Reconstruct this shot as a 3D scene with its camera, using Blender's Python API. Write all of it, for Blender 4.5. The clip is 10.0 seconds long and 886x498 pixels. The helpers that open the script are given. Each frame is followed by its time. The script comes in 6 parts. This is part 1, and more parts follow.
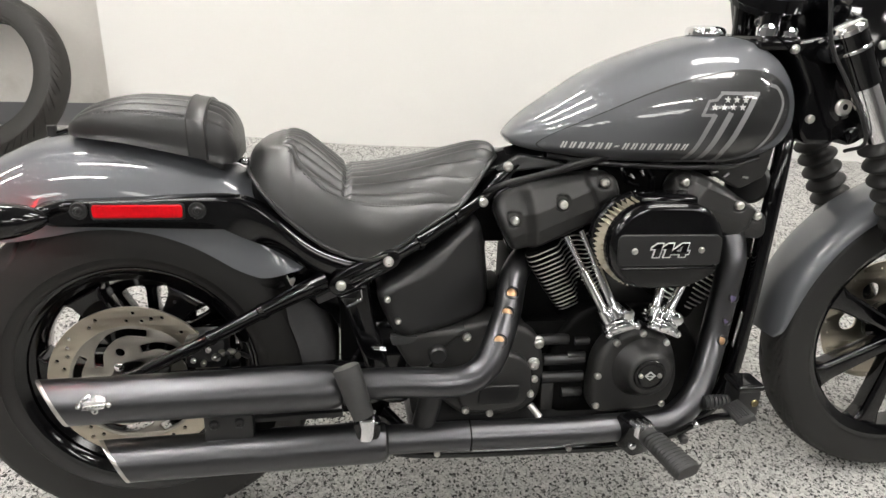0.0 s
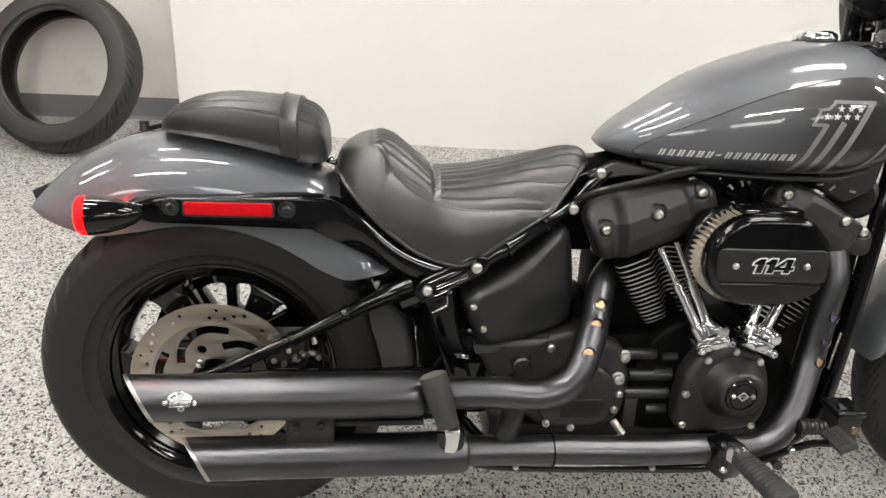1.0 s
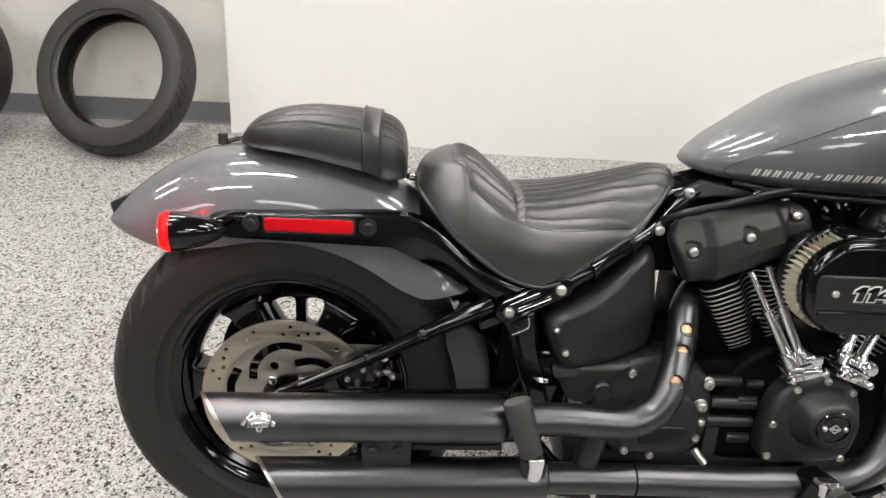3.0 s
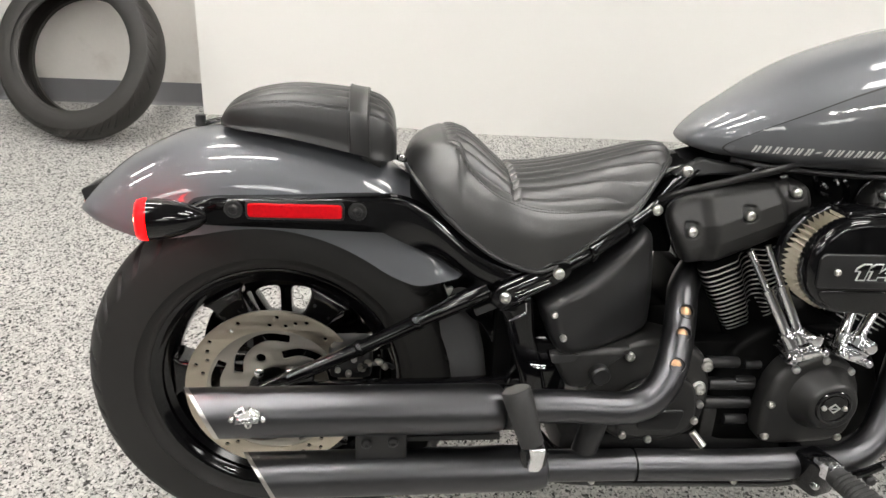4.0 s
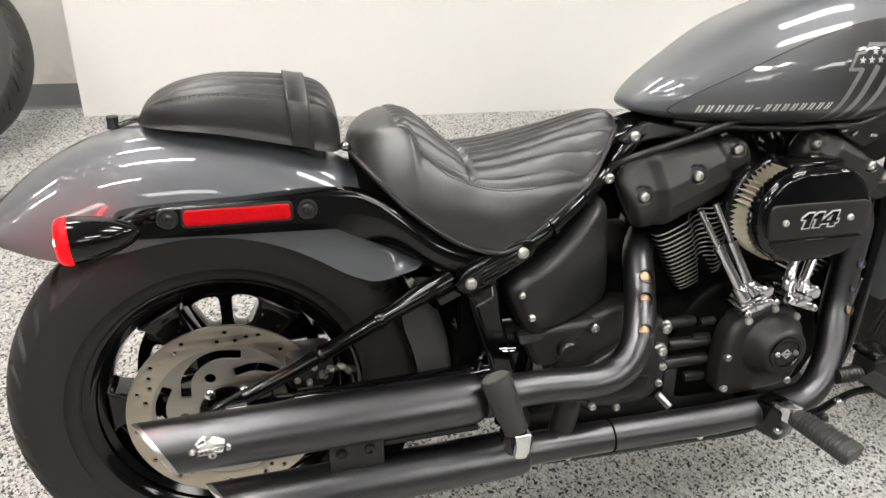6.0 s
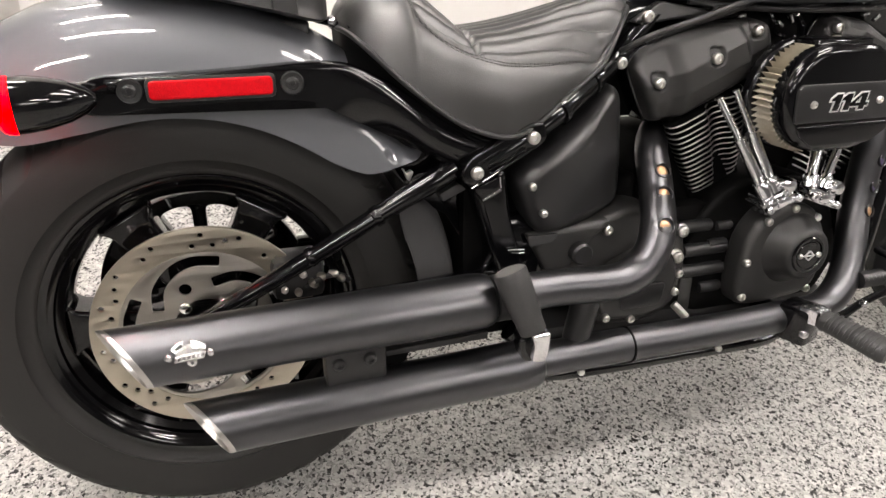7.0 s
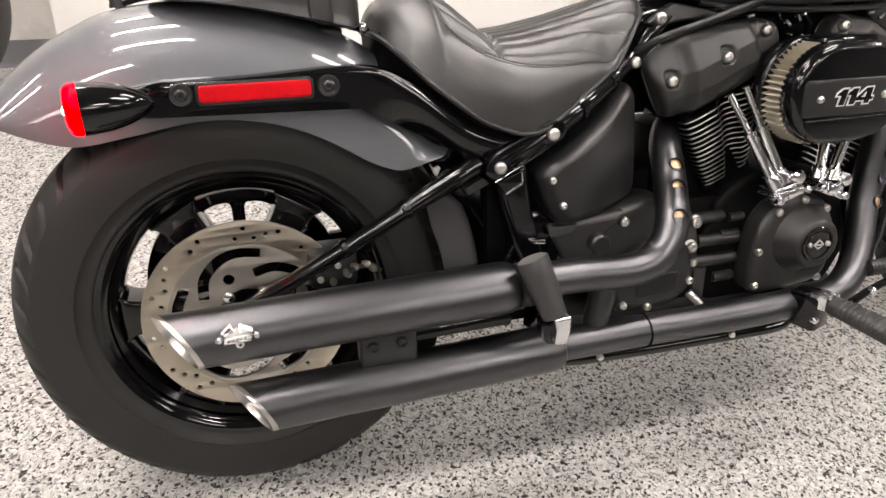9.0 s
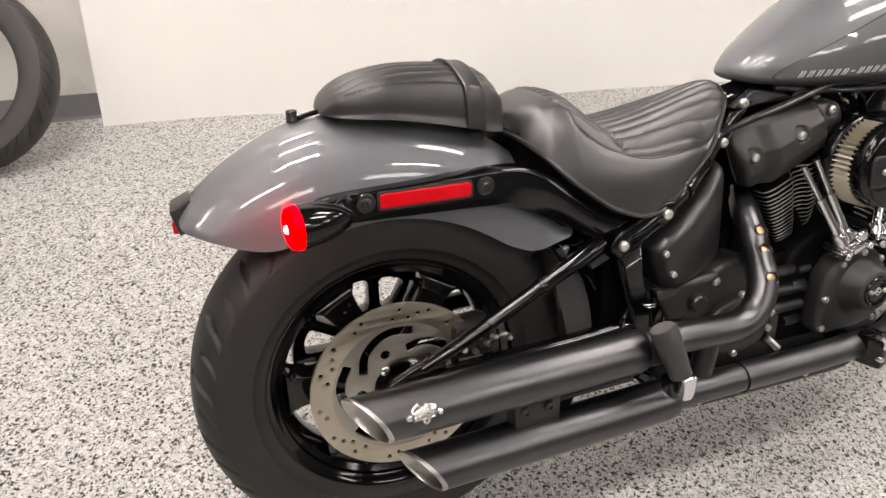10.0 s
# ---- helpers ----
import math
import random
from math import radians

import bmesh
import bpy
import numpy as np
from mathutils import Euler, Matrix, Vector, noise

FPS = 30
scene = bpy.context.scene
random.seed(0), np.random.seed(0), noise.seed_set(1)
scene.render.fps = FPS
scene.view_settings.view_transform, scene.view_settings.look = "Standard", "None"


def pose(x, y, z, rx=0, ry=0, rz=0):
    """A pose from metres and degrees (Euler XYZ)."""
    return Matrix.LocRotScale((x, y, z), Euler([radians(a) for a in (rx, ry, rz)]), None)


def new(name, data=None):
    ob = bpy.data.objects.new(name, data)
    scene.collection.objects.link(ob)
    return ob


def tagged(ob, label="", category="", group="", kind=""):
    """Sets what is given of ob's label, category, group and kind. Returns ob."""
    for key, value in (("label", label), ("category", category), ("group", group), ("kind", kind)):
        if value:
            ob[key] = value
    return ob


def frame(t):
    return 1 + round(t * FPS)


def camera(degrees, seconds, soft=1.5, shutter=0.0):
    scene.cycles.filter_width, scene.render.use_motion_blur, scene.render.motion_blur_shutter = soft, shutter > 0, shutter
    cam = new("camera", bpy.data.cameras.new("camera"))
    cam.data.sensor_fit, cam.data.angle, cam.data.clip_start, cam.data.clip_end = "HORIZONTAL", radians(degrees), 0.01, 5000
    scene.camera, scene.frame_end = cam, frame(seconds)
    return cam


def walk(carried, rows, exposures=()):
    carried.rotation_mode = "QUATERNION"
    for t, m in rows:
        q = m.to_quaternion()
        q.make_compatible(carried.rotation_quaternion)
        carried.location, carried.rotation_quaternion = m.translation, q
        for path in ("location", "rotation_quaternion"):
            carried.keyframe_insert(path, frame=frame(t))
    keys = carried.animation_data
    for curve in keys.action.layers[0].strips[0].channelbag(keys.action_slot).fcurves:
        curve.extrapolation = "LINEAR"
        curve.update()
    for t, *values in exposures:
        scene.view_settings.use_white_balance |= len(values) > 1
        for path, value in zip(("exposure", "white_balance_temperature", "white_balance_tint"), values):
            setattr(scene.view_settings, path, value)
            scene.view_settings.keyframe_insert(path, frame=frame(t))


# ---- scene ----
cam = camera(66.2, 10.0, soft=1.5)
# the walk in its own units, set into the room by one pose; the room's x runs along the motorcycle
METRES = 1.2288
START = pose(0.3819, -0.9591, 1.2541, -33.077, -3.785, -7.207)
ROWS = [
    (0.0, 0.0, 0.0, 0.0, 0.0, 0.0, -0.0),
    (0.5, -0.0352, 0.005, -0.0003, 1.76, 0.24, -1.01),
    (1.0, -0.0694, 0.0248, 0.0062, 3.29, 0.02, -1.89),
    (1.5, -0.0913, 0.0223, 0.0032, 4.49, -0.04, -2.47),
    (2.0, -0.1083, 0.018, 0.0059, 5.42, 0.17, -2.83),
    (2.5, -0.1264, 0.0262, 0.0173, 5.82, 0.27, -3.01),
    (4.0, -0.1737, 0.0794, 0.0318, 3.34, -1.54, -1.96),
    (4.5, -0.1756, 0.0926, 0.0315, 1.99, -2.34, -0.92),
    (5.0, -0.1528, 0.1271, 0.0538, 0.06, -2.76, 0.53),
    (6.5, -0.286, 0.1483, 0.0062, -7.61, -3.74, 4.58),
    (7.0, -0.2888, 0.2111, -0.0704, -8.31, -4.62, 4.89),
    (7.5, -0.2995, 0.2428, -0.113, -7.92, -5.15, 4.74),
    (8.0, -0.2991, 0.2459, -0.1259, -7.21, -5.11, 4.62),
    (8.5, -0.2892, 0.22, -0.1244, -6.72, -4.83, 4.89),
    (9.0, -0.3101, 0.1641, -0.0787, -7.13, -4.32, 5.51),
    (9.5, -0.4462, 0.137, -0.0265, -8.69, -4.55, 6.32),
    (10.0, -0.5287, 0.1031, 0.042, -10.36, -4.17, 7.62),
]
walk(cam, [(t, START @ pose(METRES * x, METRES * y, METRES * z, 90 + pitch, roll, yaw)) for t, x, y, z, yaw, pitch, roll in ROWS],
     [(0.0, 0.03, 6500, 9), (2.0, -0.04, 6500, 9), (2.7, -0.03, 6500, 9), (4.5, 0.02, 6500, 9), (5.2, 0.06, 6500, 9), (6.5, 0.08, 6600, 11), (7.0, 0.22, 6750, 14), (7.5, 0.13, 6800, 15), (8.5, 0.27, 6800, 16), (9.5, 0.10, 6800, 15), (10.0, 0.05, 6800, 15)])

# ---- light ----
world = bpy.data.worlds.new("room_air")
scene.world = world
world.use_nodes = True
world.node_tree.nodes["Background"].inputs[0].default_value = (0.9, 0.92, 1.0, 1)
world.node_tree.nodes["Background"].inputs[1].default_value = 0.05
LAMP = 83.0
scene.view_settings.exposure = 0.0


# ---- materials ----
def surface(name, colour, rough, metal=0.0, coat=0.0, vary=0.12, scale=8.0, fine=0.0, fine_scale=400.0, bump=0.0, bump_scale=300.0, rough_vary=0.08, specular=0.5):
    """A painted, cast or moulded surface with broad and fine variation."""
    m = bpy.data.materials.new(name)
    m.use_nodes = True
    nt = m.node_tree
    n, link = nt.nodes, nt.links.new
    p = n["Principled BSDF"]
    co = n.new("ShaderNodeTexCoord")
    big = n.new("ShaderNodeTexNoise")
    big.inputs["Scale"].default_value, big.inputs["Detail"].default_value = scale, 6
    small = n.new("ShaderNodeTexNoise")
    small.inputs["Scale"].default_value, small.inputs["Detail"].default_value = fine_scale, 2
    link(co.outputs["Object"], big.inputs["Vector"])
    link(co.outputs["Object"], small.inputs["Vector"])
    v = n.new("ShaderNodeMath")
    v.operation = "MULTIPLY_ADD"
    link(big.outputs["Fac"], v.inputs[0])
    v.inputs[1].default_value, v.inputs[2].default_value = 2 * vary, 1 - vary
    w = n.new("ShaderNodeMath")
    w.operation = "MULTIPLY_ADD"
    link(small.outputs["Fac"], w.inputs[0])
    w.inputs[1].default_value, w.inputs[2].default_value = 2 * fine, 1 - fine
    vw = n.new("ShaderNodeMath")
    vw.operation = "MULTIPLY"
    link(v.outputs[0], vw.inputs[0])
    link(w.outputs[0], vw.inputs[1])
    mix = n.new("ShaderNodeVectorMath")
    mix.operation = "SCALE"
    mix.inputs[0].default_value = colour
    link(vw.outputs[0], mix.inputs["Scale"])
    link(mix.outputs[0], p.inputs["Base Color"])
    r = n.new("ShaderNodeMath")
    r.operation = "MULTIPLY_ADD"
    link(big.outputs["Fac"], r.inputs[0])
    r.inputs[1].default_value, r.inputs[2].default_value = 2 * rough_vary, max(rough - rough_vary, 0.02)
    link(r.outputs[0], p.inputs["Roughness"])
    p.inputs["Metallic"].default_value = metal
    p.inputs["Specular IOR Level"].default_value = specular
    p.inputs["Coat Weight"].default_value = coat
    p.inputs["Coat Roughness"].default_value = 0.04
    if bump:
        t = n.new("ShaderNodeTexNoise")
        t.inputs["Scale"].default_value, t.inputs["Detail"].default_value = bump_scale, 4
        link(co.outputs["Object"], t.inputs["Vector"])
        b = n.new("ShaderNodeBump")
        b.inputs["Strength"].default_value, b.inputs["Distance"].default_value = bump, 0.002
        link(t.outputs["Fac"], b.inputs["Height"])
        link(b.outputs[0], p.inputs["Normal"])
    return m


def glowing(name, colour, strength):
    m = bpy.data.materials.new(name)
    m.use_nodes = True
    p = m.node_tree.nodes["Principled BSDF"]
    p.inputs["Base Color"].default_value = (*colour, 1)
    p.inputs["Emission Color"].default_value = (*colour, 1)
    p.inputs["Emission Strength"].default_value = strength
    p.inputs["Specular IOR Level"].default_value = 0.2
    return m


def flake_floor(name):
    """Epoxy floor broadcast with pale, grey and charcoal paint flakes under a clear coat."""
    m = bpy.data.materials.new(name)
    m.use_nodes = True
    nt = m.node_tree
    n, link = nt.nodes, nt.links.new
    p = n["Principled BSDF"]
    co = n.new("ShaderNodeTexCoord")
    warp = n.new("ShaderNodeTexNoise")
    warp.inputs["Scale"].default_value = 130
    warp.inputs["Detail"].default_value = 2
    link(co.outputs["Object"], warp.inputs["Vector"])
    off = n.new("ShaderNodeVectorMath")
    off.operation = "MULTIPLY_ADD"
    link(warp.outputs["Color"], off.inputs[0])
    off.inputs[1].default_value = (0.008, 0.008, 0.0)
    link(co.outputs["Object"], off.inputs[2])
    last = None
    for size, ramp in ((190.0, ((0.0, 0.025), (0.13, 0.06), (0.18, 0.15), (0.26, 0.29), (0.35, 0.48), (0.6, 0.60), (0.85, 0.70))),
                       (300.0, ((0.0, 0.035), (0.10, 0.14), (0.17, 0.34), (0.38, 0.53), (0.75, 0.66)))):
        vo = n.new("ShaderNodeTexVoronoi")
        vo.inputs["Scale"].default_value = size
        link(off.outputs[0], vo.inputs["Vector"])
        sep = n.new("ShaderNodeSeparateColor")
        link(vo.outputs["Color"], sep.inputs[0])
        cr = n.new("ShaderNodeValToRGB")
        cr.color_ramp.interpolation = "CONSTANT"
        els = cr.color_ramp.elements
        while len(els) < len(ramp):
            els.new(0.5)
        for e, (pos, val) in zip(els, ramp):
            e.position, e.color = pos, (val * 1.01, val * 0.995, val * 0.955, 1)
        link(sep.outputs[0], cr.inputs[0])
        if last is None:
            last = (cr, sep)
        else:
            mx = n.new("ShaderNodeMix")
            mx.data_type = "RGBA"
            gt = n.new("ShaderNodeMath")
            gt.operation = "GREATER_THAN"
            link(last[1].outputs[1], gt.inputs[0])
            gt.inputs[1].default_value = 0.45
            link(gt.outputs[0], mx.inputs[0])
            link(last[0].outputs[0], mx.inputs[6])
            link(cr.outputs[0], mx.inputs[7])
            last = mx
    broad = n.new("ShaderNodeTexNoise")
    broad.inputs["Scale"].default_value = 2.2
    broad.inputs["Detail"].default_value = 5
    link(co.outputs["Object"], broad.inputs["Vector"])
    dirt = n.new("ShaderNodeMath")
    dirt.operation = "MULTIPLY_ADD"
    link(broad.outputs["Fac"], dirt.inputs[0])
    dirt.inputs[1].default_value, dirt.inputs[2].default_value = 0.26, 0.63
    sc = n.new("ShaderNodeVectorMath")
    sc.operation = "SCALE"
    link(last.outputs[2], sc.inputs[0])
    link(dirt.outputs[0], sc.inputs["Scale"])
    link(sc.outputs[0], p.inputs["Base Color"])
    p.inputs["Roughness"].default_value = 0.32
    p.inputs["Specular IOR Level"].default_value = 0.28
    bn = n.new("ShaderNodeTexNoise")
    bn.inputs["Scale"].default_value = 160
    link(co.outputs["Object"], bn.inputs["Vector"])
    b = n.new("ShaderNodeBump")
    b.inputs["Strength"].default_value, b.inputs["Distance"].default_value = 0.25, 0.002
    link(bn.outputs["Fac"], b.inputs["Height"])
    link(b.outputs[0], p.inputs["Normal"])
    return m


GREY_PAINT = surface("gunmetal_grey_paint", (0.112, 0.117, 0.128), 0.46, metal=0.28, coat=1.0, vary=0.03, fine=0.12, fine_scale=2500, rough_vary=0.02)
def faded_panel():
    """Charcoal paint that fades towards the tail of the tank."""
    m = surface("charcoal_fade_paint", (0.03, 0.031, 0.033), 0.4, metal=0.25, coat=1.0, vary=0.03, fine=0.1, fine_scale=2500, rough_vary=0.02)
    n, link = m.node_tree.nodes, m.node_tree.links.new
    co = n.new("ShaderNodeTexCoord")
    sep = n.new("ShaderNodeSeparateXYZ")
    link(co.outputs["Object"], sep.inputs[0])
    along = n.new("ShaderNodeMapRange")
    along.inputs["From Min"].default_value, along.inputs["From Max"].default_value = 0.84, 1.09
    along.interpolation_type = "SMOOTHSTEP"
    link(sep.outputs[0], along.inputs[0])
    mx = n.new("ShaderNodeMix")
    mx.data_type = "RGBA"
    mx.inputs[6].default_value, mx.inputs[7].default_value = (0.092, 0.096, 0.104, 1), (0.007, 0.007, 0.0075, 1)
    link(along.outputs[0], mx.inputs[0])
    link(mx.outputs[2], n["Principled BSDF"].inputs["Base Color"])
    return m


DARK_PAINT = faded_panel()
SILVER_PAINT = surface("silver_decal", (0.20, 0.20, 0.205), 0.4, metal=0.2, coat=0.8, vary=0.04)
DULL_SILVER = surface("dull_silver_print", (0.36, 0.36, 0.35), 0.45, vary=0.08)
BRIGHT_DECAL = surface("pale_decal", (0.55, 0.55, 0.54), 0.4, coat=0.6, vary=0.03)
GLOSS = surface("gloss_black_enamel", (0.0022, 0.0022, 0.0026), 0.09, vary=0.2, rough_vary=0.03)
SATIN = surface("satin_black_coating", (0.0125, 0.0125, 0.013), 0.36, vary=0.12, fine=0.1, fine_scale=900, bump=0.05, bump_scale=1200)
EXHAUST = surface("satin_black_ceramic", (0.100, 0.100, 0.106), 0.35, metal=1.0, vary=0.15, scale=14, fine=0.08, fine_scale=1500, rough_vary=0.04)
WRINKLE = surface("wrinkle_black_engine_coating", (0.0150, 0.0148, 0.0145), 0.43, vary=0.15, fine=0.25, fine_scale=1200, bump=0.25, bump_scale=900, specular=0.55)
# near-zero black that puts deep shade into a part's own colour
SHADOW_BLACK = surface("shade_black", (0.0012, 0.0012, 0.0012), 0.6, vary=0.3, specular=0.08)
LEATHER = surface("black_vinyl", (0.0165, 0.0162, 0.0160), 0.335, vary=0.15, scale=12, fine=0.25, fine_scale=700, bump=0.16, bump_scale=700, specular=0.95)
PAD_VINYL = surface("black_pad_vinyl", (0.0088, 0.0086, 0.0086), 0.38, vary=0.15, scale=12, fine=0.2, fine_scale=900, bump=0.1, bump_scale=900, specular=0.75)
RUBBER = surface("tyre_rubber", (0.0085, 0.0080, 0.0075), 0.58, vary=0.25, scale=9, fine=0.2, fine_scale=700, bump=0.12, bump_scale=500)
OLD_RUBBER = surface("worn_tyre_rubber", (0.017, 0.0155, 0.0135), 0.52, vary=0.35, scale=9, fine=0.2, fine_scale=300, bump=0.15, bump_scale=300)
GRIP = surface("peg_rubber", (0.026, 0.026, 0.026), 0.55, vary=0.15, fine=0.2, bump=0.1)
CHROME = surface("polished_chrome", (0.80, 0.80, 0.81), 0.12, metal=1.0, vary=0.04, rough_vary=0.03)
ZINC = surface("zinc_plated_steel", (0.66, 0.65, 0.62), 0.33, metal=1.0, vary=0.12, scale=60)
CARRIER = surface("dull_disc_carrier_steel", (0.40, 0.38, 0.34), 0.36, metal=1.0, vary=0.015, scale=12, rough_vary=0.01)
TIP = surface("brushed_tip_steel", (0.54, 0.52, 0.50), 0.30, metal=1.0, vary=0.1, scale=50, fine=0.1, fine_scale=900)
BADGE = surface("worn_chrome", (0.75, 0.75, 0.74), 0.25, metal=1.0, vary=0.1, scale=120)
HOT = glowing("led_core", (1.0, 0.34, 0.18), 34.0)
THREAD = surface("waxed_dark_thread", (0.035, 0.034, 0.033), 0.5, vary=0.1)
PLASTIC = surface("grained_dark_plastic", (0.038, 0.038, 0.039), 0.6, vary=0.12, fine=0.2, fine_scale=700, bump=0.15, bump_scale=700, specular=0.4)
# paler than GRIP: the light on the upturned peg cap is in this colour
LIT_CAP = surface("lit_peg_rubber", (0.10, 0.098, 0.092), 0.6, vary=0.2, scale=40, fine=0.2)
TEMPER = surface("blued_header_steel", (0.20, 0.17, 0.30), 0.35, metal=0.9, vary=0.3, scale=60)
BRASS = surface("brass_sight_glass", (0.20, 0.16, 0.09), 0.25, metal=0.7, vary=0.15, scale=80)
DISC_STEEL = surface("brushed_disc_steel", (0.50, 0.455, 0.37), 0.33, metal=1.0, vary=0.02, scale=8, rough_vary=0.01)
FIN_EDGE = surface("machined_fin_aluminium", (0.62, 0.61, 0.58), 0.3, metal=1.0, vary=0.1, scale=60)
COPPER = surface("heat_tinted_header_steel", (0.50, 0.31, 0.18), 0.38, metal=0.9, vary=0.25, scale=60)
FILTER = surface("pleated_filter_gauze", (0.40, 0.365, 0.29), 0.7, vary=0.2, scale=60, fine=0.3, fine_scale=900)
RED_LENS = glowing("lit_red_lens", (1.0, 0.0001, 0.0004), 34.0)
RED_REFLECTOR = surface("red_reflector", (0.52, 0.001, 0.006), 0.4, coat=0.15, specular=0.15, vary=0.2, scale=160, fine=0.3, fine_scale=900, bump=0.3, bump_scale=700)
WALL = surface("white_wall_paint", (0.64, 0.62, 0.585), 0.6, vary=0.06, scale=1.6, fine=0.03, fine_scale=60, bump=0.06, bump_scale=120)
def grimy(m, low, high, dark):
    """Adds soft scuffs and smudges to a painted surface."""
    n, link = m.node_tree.nodes, m.node_tree.links.new
    p = n["Principled BSDF"]
    paint = p.inputs["Base Color"].links[0].from_socket
    co = n.new("ShaderNodeTexCoord")
    t = n.new("ShaderNodeTexNoise")
    t.inputs["Scale"].default_value, t.inputs["Detail"].default_value, t.inputs["Roughness"].default_value = 3.1, 9, 0.62
    link(co.outputs["Object"], t.inputs["Vector"])
    r = n.new("ShaderNodeMapRange")
    r.inputs["From Min"].default_value, r.inputs["From Max"].default_value, r.inputs["To Max"].default_value = low, high, dark
    link(t.outputs["Fac"], r.inputs[0])
    mx = n.new("ShaderNodeMix")
    mx.data_type = "RGBA"
    mx.inputs[7].default_value = (0.24, 0.21, 0.17, 1)
    link(r.outputs[0], mx.inputs[0])
    link(paint, mx.inputs[6])
    link(mx.outputs[2], p.inputs["Base Color"])


grimy(WALL, 0.56, 0.78, 0.55)
BOARD = surface("white_faced_board", (0.80, 0.79, 0.765), 0.45, vary=0.025, scale=0.9, bump=0.02, bump_scale=60)
COVE = surface("grey_cove_vinyl", (0.13, 0.13, 0.135), 0.5, vary=0.12, scale=4)
FLOOR = flake_floor("flaked_epoxy")
DARK_WALL = surface("grey_wall_paint", (0.30, 0.30, 0.305), 0.6, vary=0.06, scale=1.6)
CEILING = surface("grey_ceiling_deck", (0.20, 0.20, 0.20), 0.8, vary=0.05)
HOUSING = surface("white_enamel", (0.8, 0.8, 0.8), 0.35, vary=0.03)
PANEL = glowing("lit_panel", (1.0, 0.975, 0.94), LAMP * 0.13)
TUBE = glowing("lit_diffuser", (1.0, 0.968, 0.925), LAMP)
WIDE_TUBE = glowing("lit_wide_diffuser", (1.0, 0.968, 0.925), LAMP * 0.34)


# ---- building helpers ----
def finish(me, material, angle=35):
    flat = [f.material_index for f in me.polygons]
    me.materials.clear()
    me.materials.append(material)
    for f, level in zip(me.polygons, flat):
        f.use_smooth = level == 0
        f.material_index = 0
    me.set_sharp_from_angle(angle=radians(angle))
    return me


def mesh_of(name, bm, material, angle=35):
    bmesh.ops.recalc_face_normals(bm, faces=bm.faces)
    me = bpy.data.meshes.new(name)
    bm.to_mesh(me)
    bm.free()
    return finish(me, material, angle)


def part(name, bm, material, parent, label="", angle=35):
    """Links a bmesh, or a ready mesh, as one object under a thing or a part."""
    me = bm if isinstance(bm, bpy.types.Mesh) else mesh_of(name, bm, material, angle)
    ob = new(name, me)
    ob.parent = parent
    return tagged(ob, label)


def thing(name, bm, material, label, category, group="", kind="", angle=35):
    ob = new(name, bm if isinstance(bm, bpy.types.Mesh) else mesh_of(name, bm, material, angle))
    return tagged(ob, label, category, group, kind)


def smooth(points, per=8, closed=False):
    """A rounded path through the points."""
    P = [Vector(p) for p in points]
    n = len(P)
    out = []
    for i in range(n if closed else n - 1):
        a, b = P[i], P[(i + 1) % n]
        before = P[i - 1] if closed or i else a * 2 - b
        after = P[(i + 2) % n] if closed or i + 2 < n else b * 2 - a
        for k in range(per):
            t = k / per
            out.append(0.5 * ((2 * a) + (b - before) * t + (2 * before - 5 * a + 4 * b - after) * t * t + (3 * a - before - 3 * b + after) * t ** 3))
    if not closed:
        out.append(P[-1])
    return out


def line(xs, ys):
    """A smooth function through the given values."""
    pts = smooth([(x, y, 0) for x, y in zip(xs, ys)], 10)
    px, py = [p.x for p in pts], [p.y for p in pts]
    return lambda x: float(np.interp(x, px, py))


def skin(rings, cap=True, closed=True, loop=False):
    """A surface over rings of equally many points."""
    bm = bmesh.new()
    vs = [[bm.verts.new(p) for p in ring] for ring in rings]
    k = len(vs[0])
    for i in range(len(vs) if loop else len(vs) - 1):
        a, b = vs[i], vs[(i + 1) % len(vs)]
        for j in range(k if closed else k - 1):
            q = (a[j], a[(j + 1) % k], b[(j + 1) % k], b[j])
            if len(set(q)) == 4:
                bm.faces.new(q)
    if cap and closed and not loop:
        bm.faces.new(vs[0][::-1])
        bm.faces.new(vs[-1])
    return bm


def tube(points, radius, n=16, per=8, cap=True, rounded=True):
    """A pipe along a path; the radius is one number or one for each point."""
    path = smooth(points, per) if rounded else [Vector(p) for p in points]
    if isinstance(radius, (int, float)):
        rad = [radius] * len(path)
    else:
        rad = np.interp(np.linspace(0, len(points) - 1, len(path)), range(len(points)), radius)
    rings = []
    side = None
    for i, p in enumerate(path):
        d = (path[min(i + 1, len(path) - 1)] - path[max(i - 1, 0)]).normalized()
        side = (side - d * side.dot(d)) if side else d.orthogonal()
        side.normalize()
        up = d.cross(side)
        rings.append([p + (side * math.cos(a) + up * math.sin(a)) * float(rad[i]) for a in np.linspace(0, 2 * math.pi, n, endpoint=False)])
    return skin(rings, cap)


def lathe(profile, n=64, loop=True, centre=(0, 0, 0)):
    """Turns a profile of (radius, offset along y) about the y axis."""
    c = Vector(centre)
    rings = [[c + Vector((r * math.cos(a), y, r * math.sin(a))) for r, y in profile] for a in np.linspace(0, 2 * math.pi, n, endpoint=False)]
    return skin(rings, cap=False, closed=loop, loop=True)


def spun(profile, n=24):
    """Like lathe, with its two ends closed at the axis."""
    bm = lathe([(max(r, 1e-5), y) for r, y in profile], n, loop=False)
    bmesh.ops.remove_doubles(bm, verts=bm.verts, dist=2e-5)
    return bm


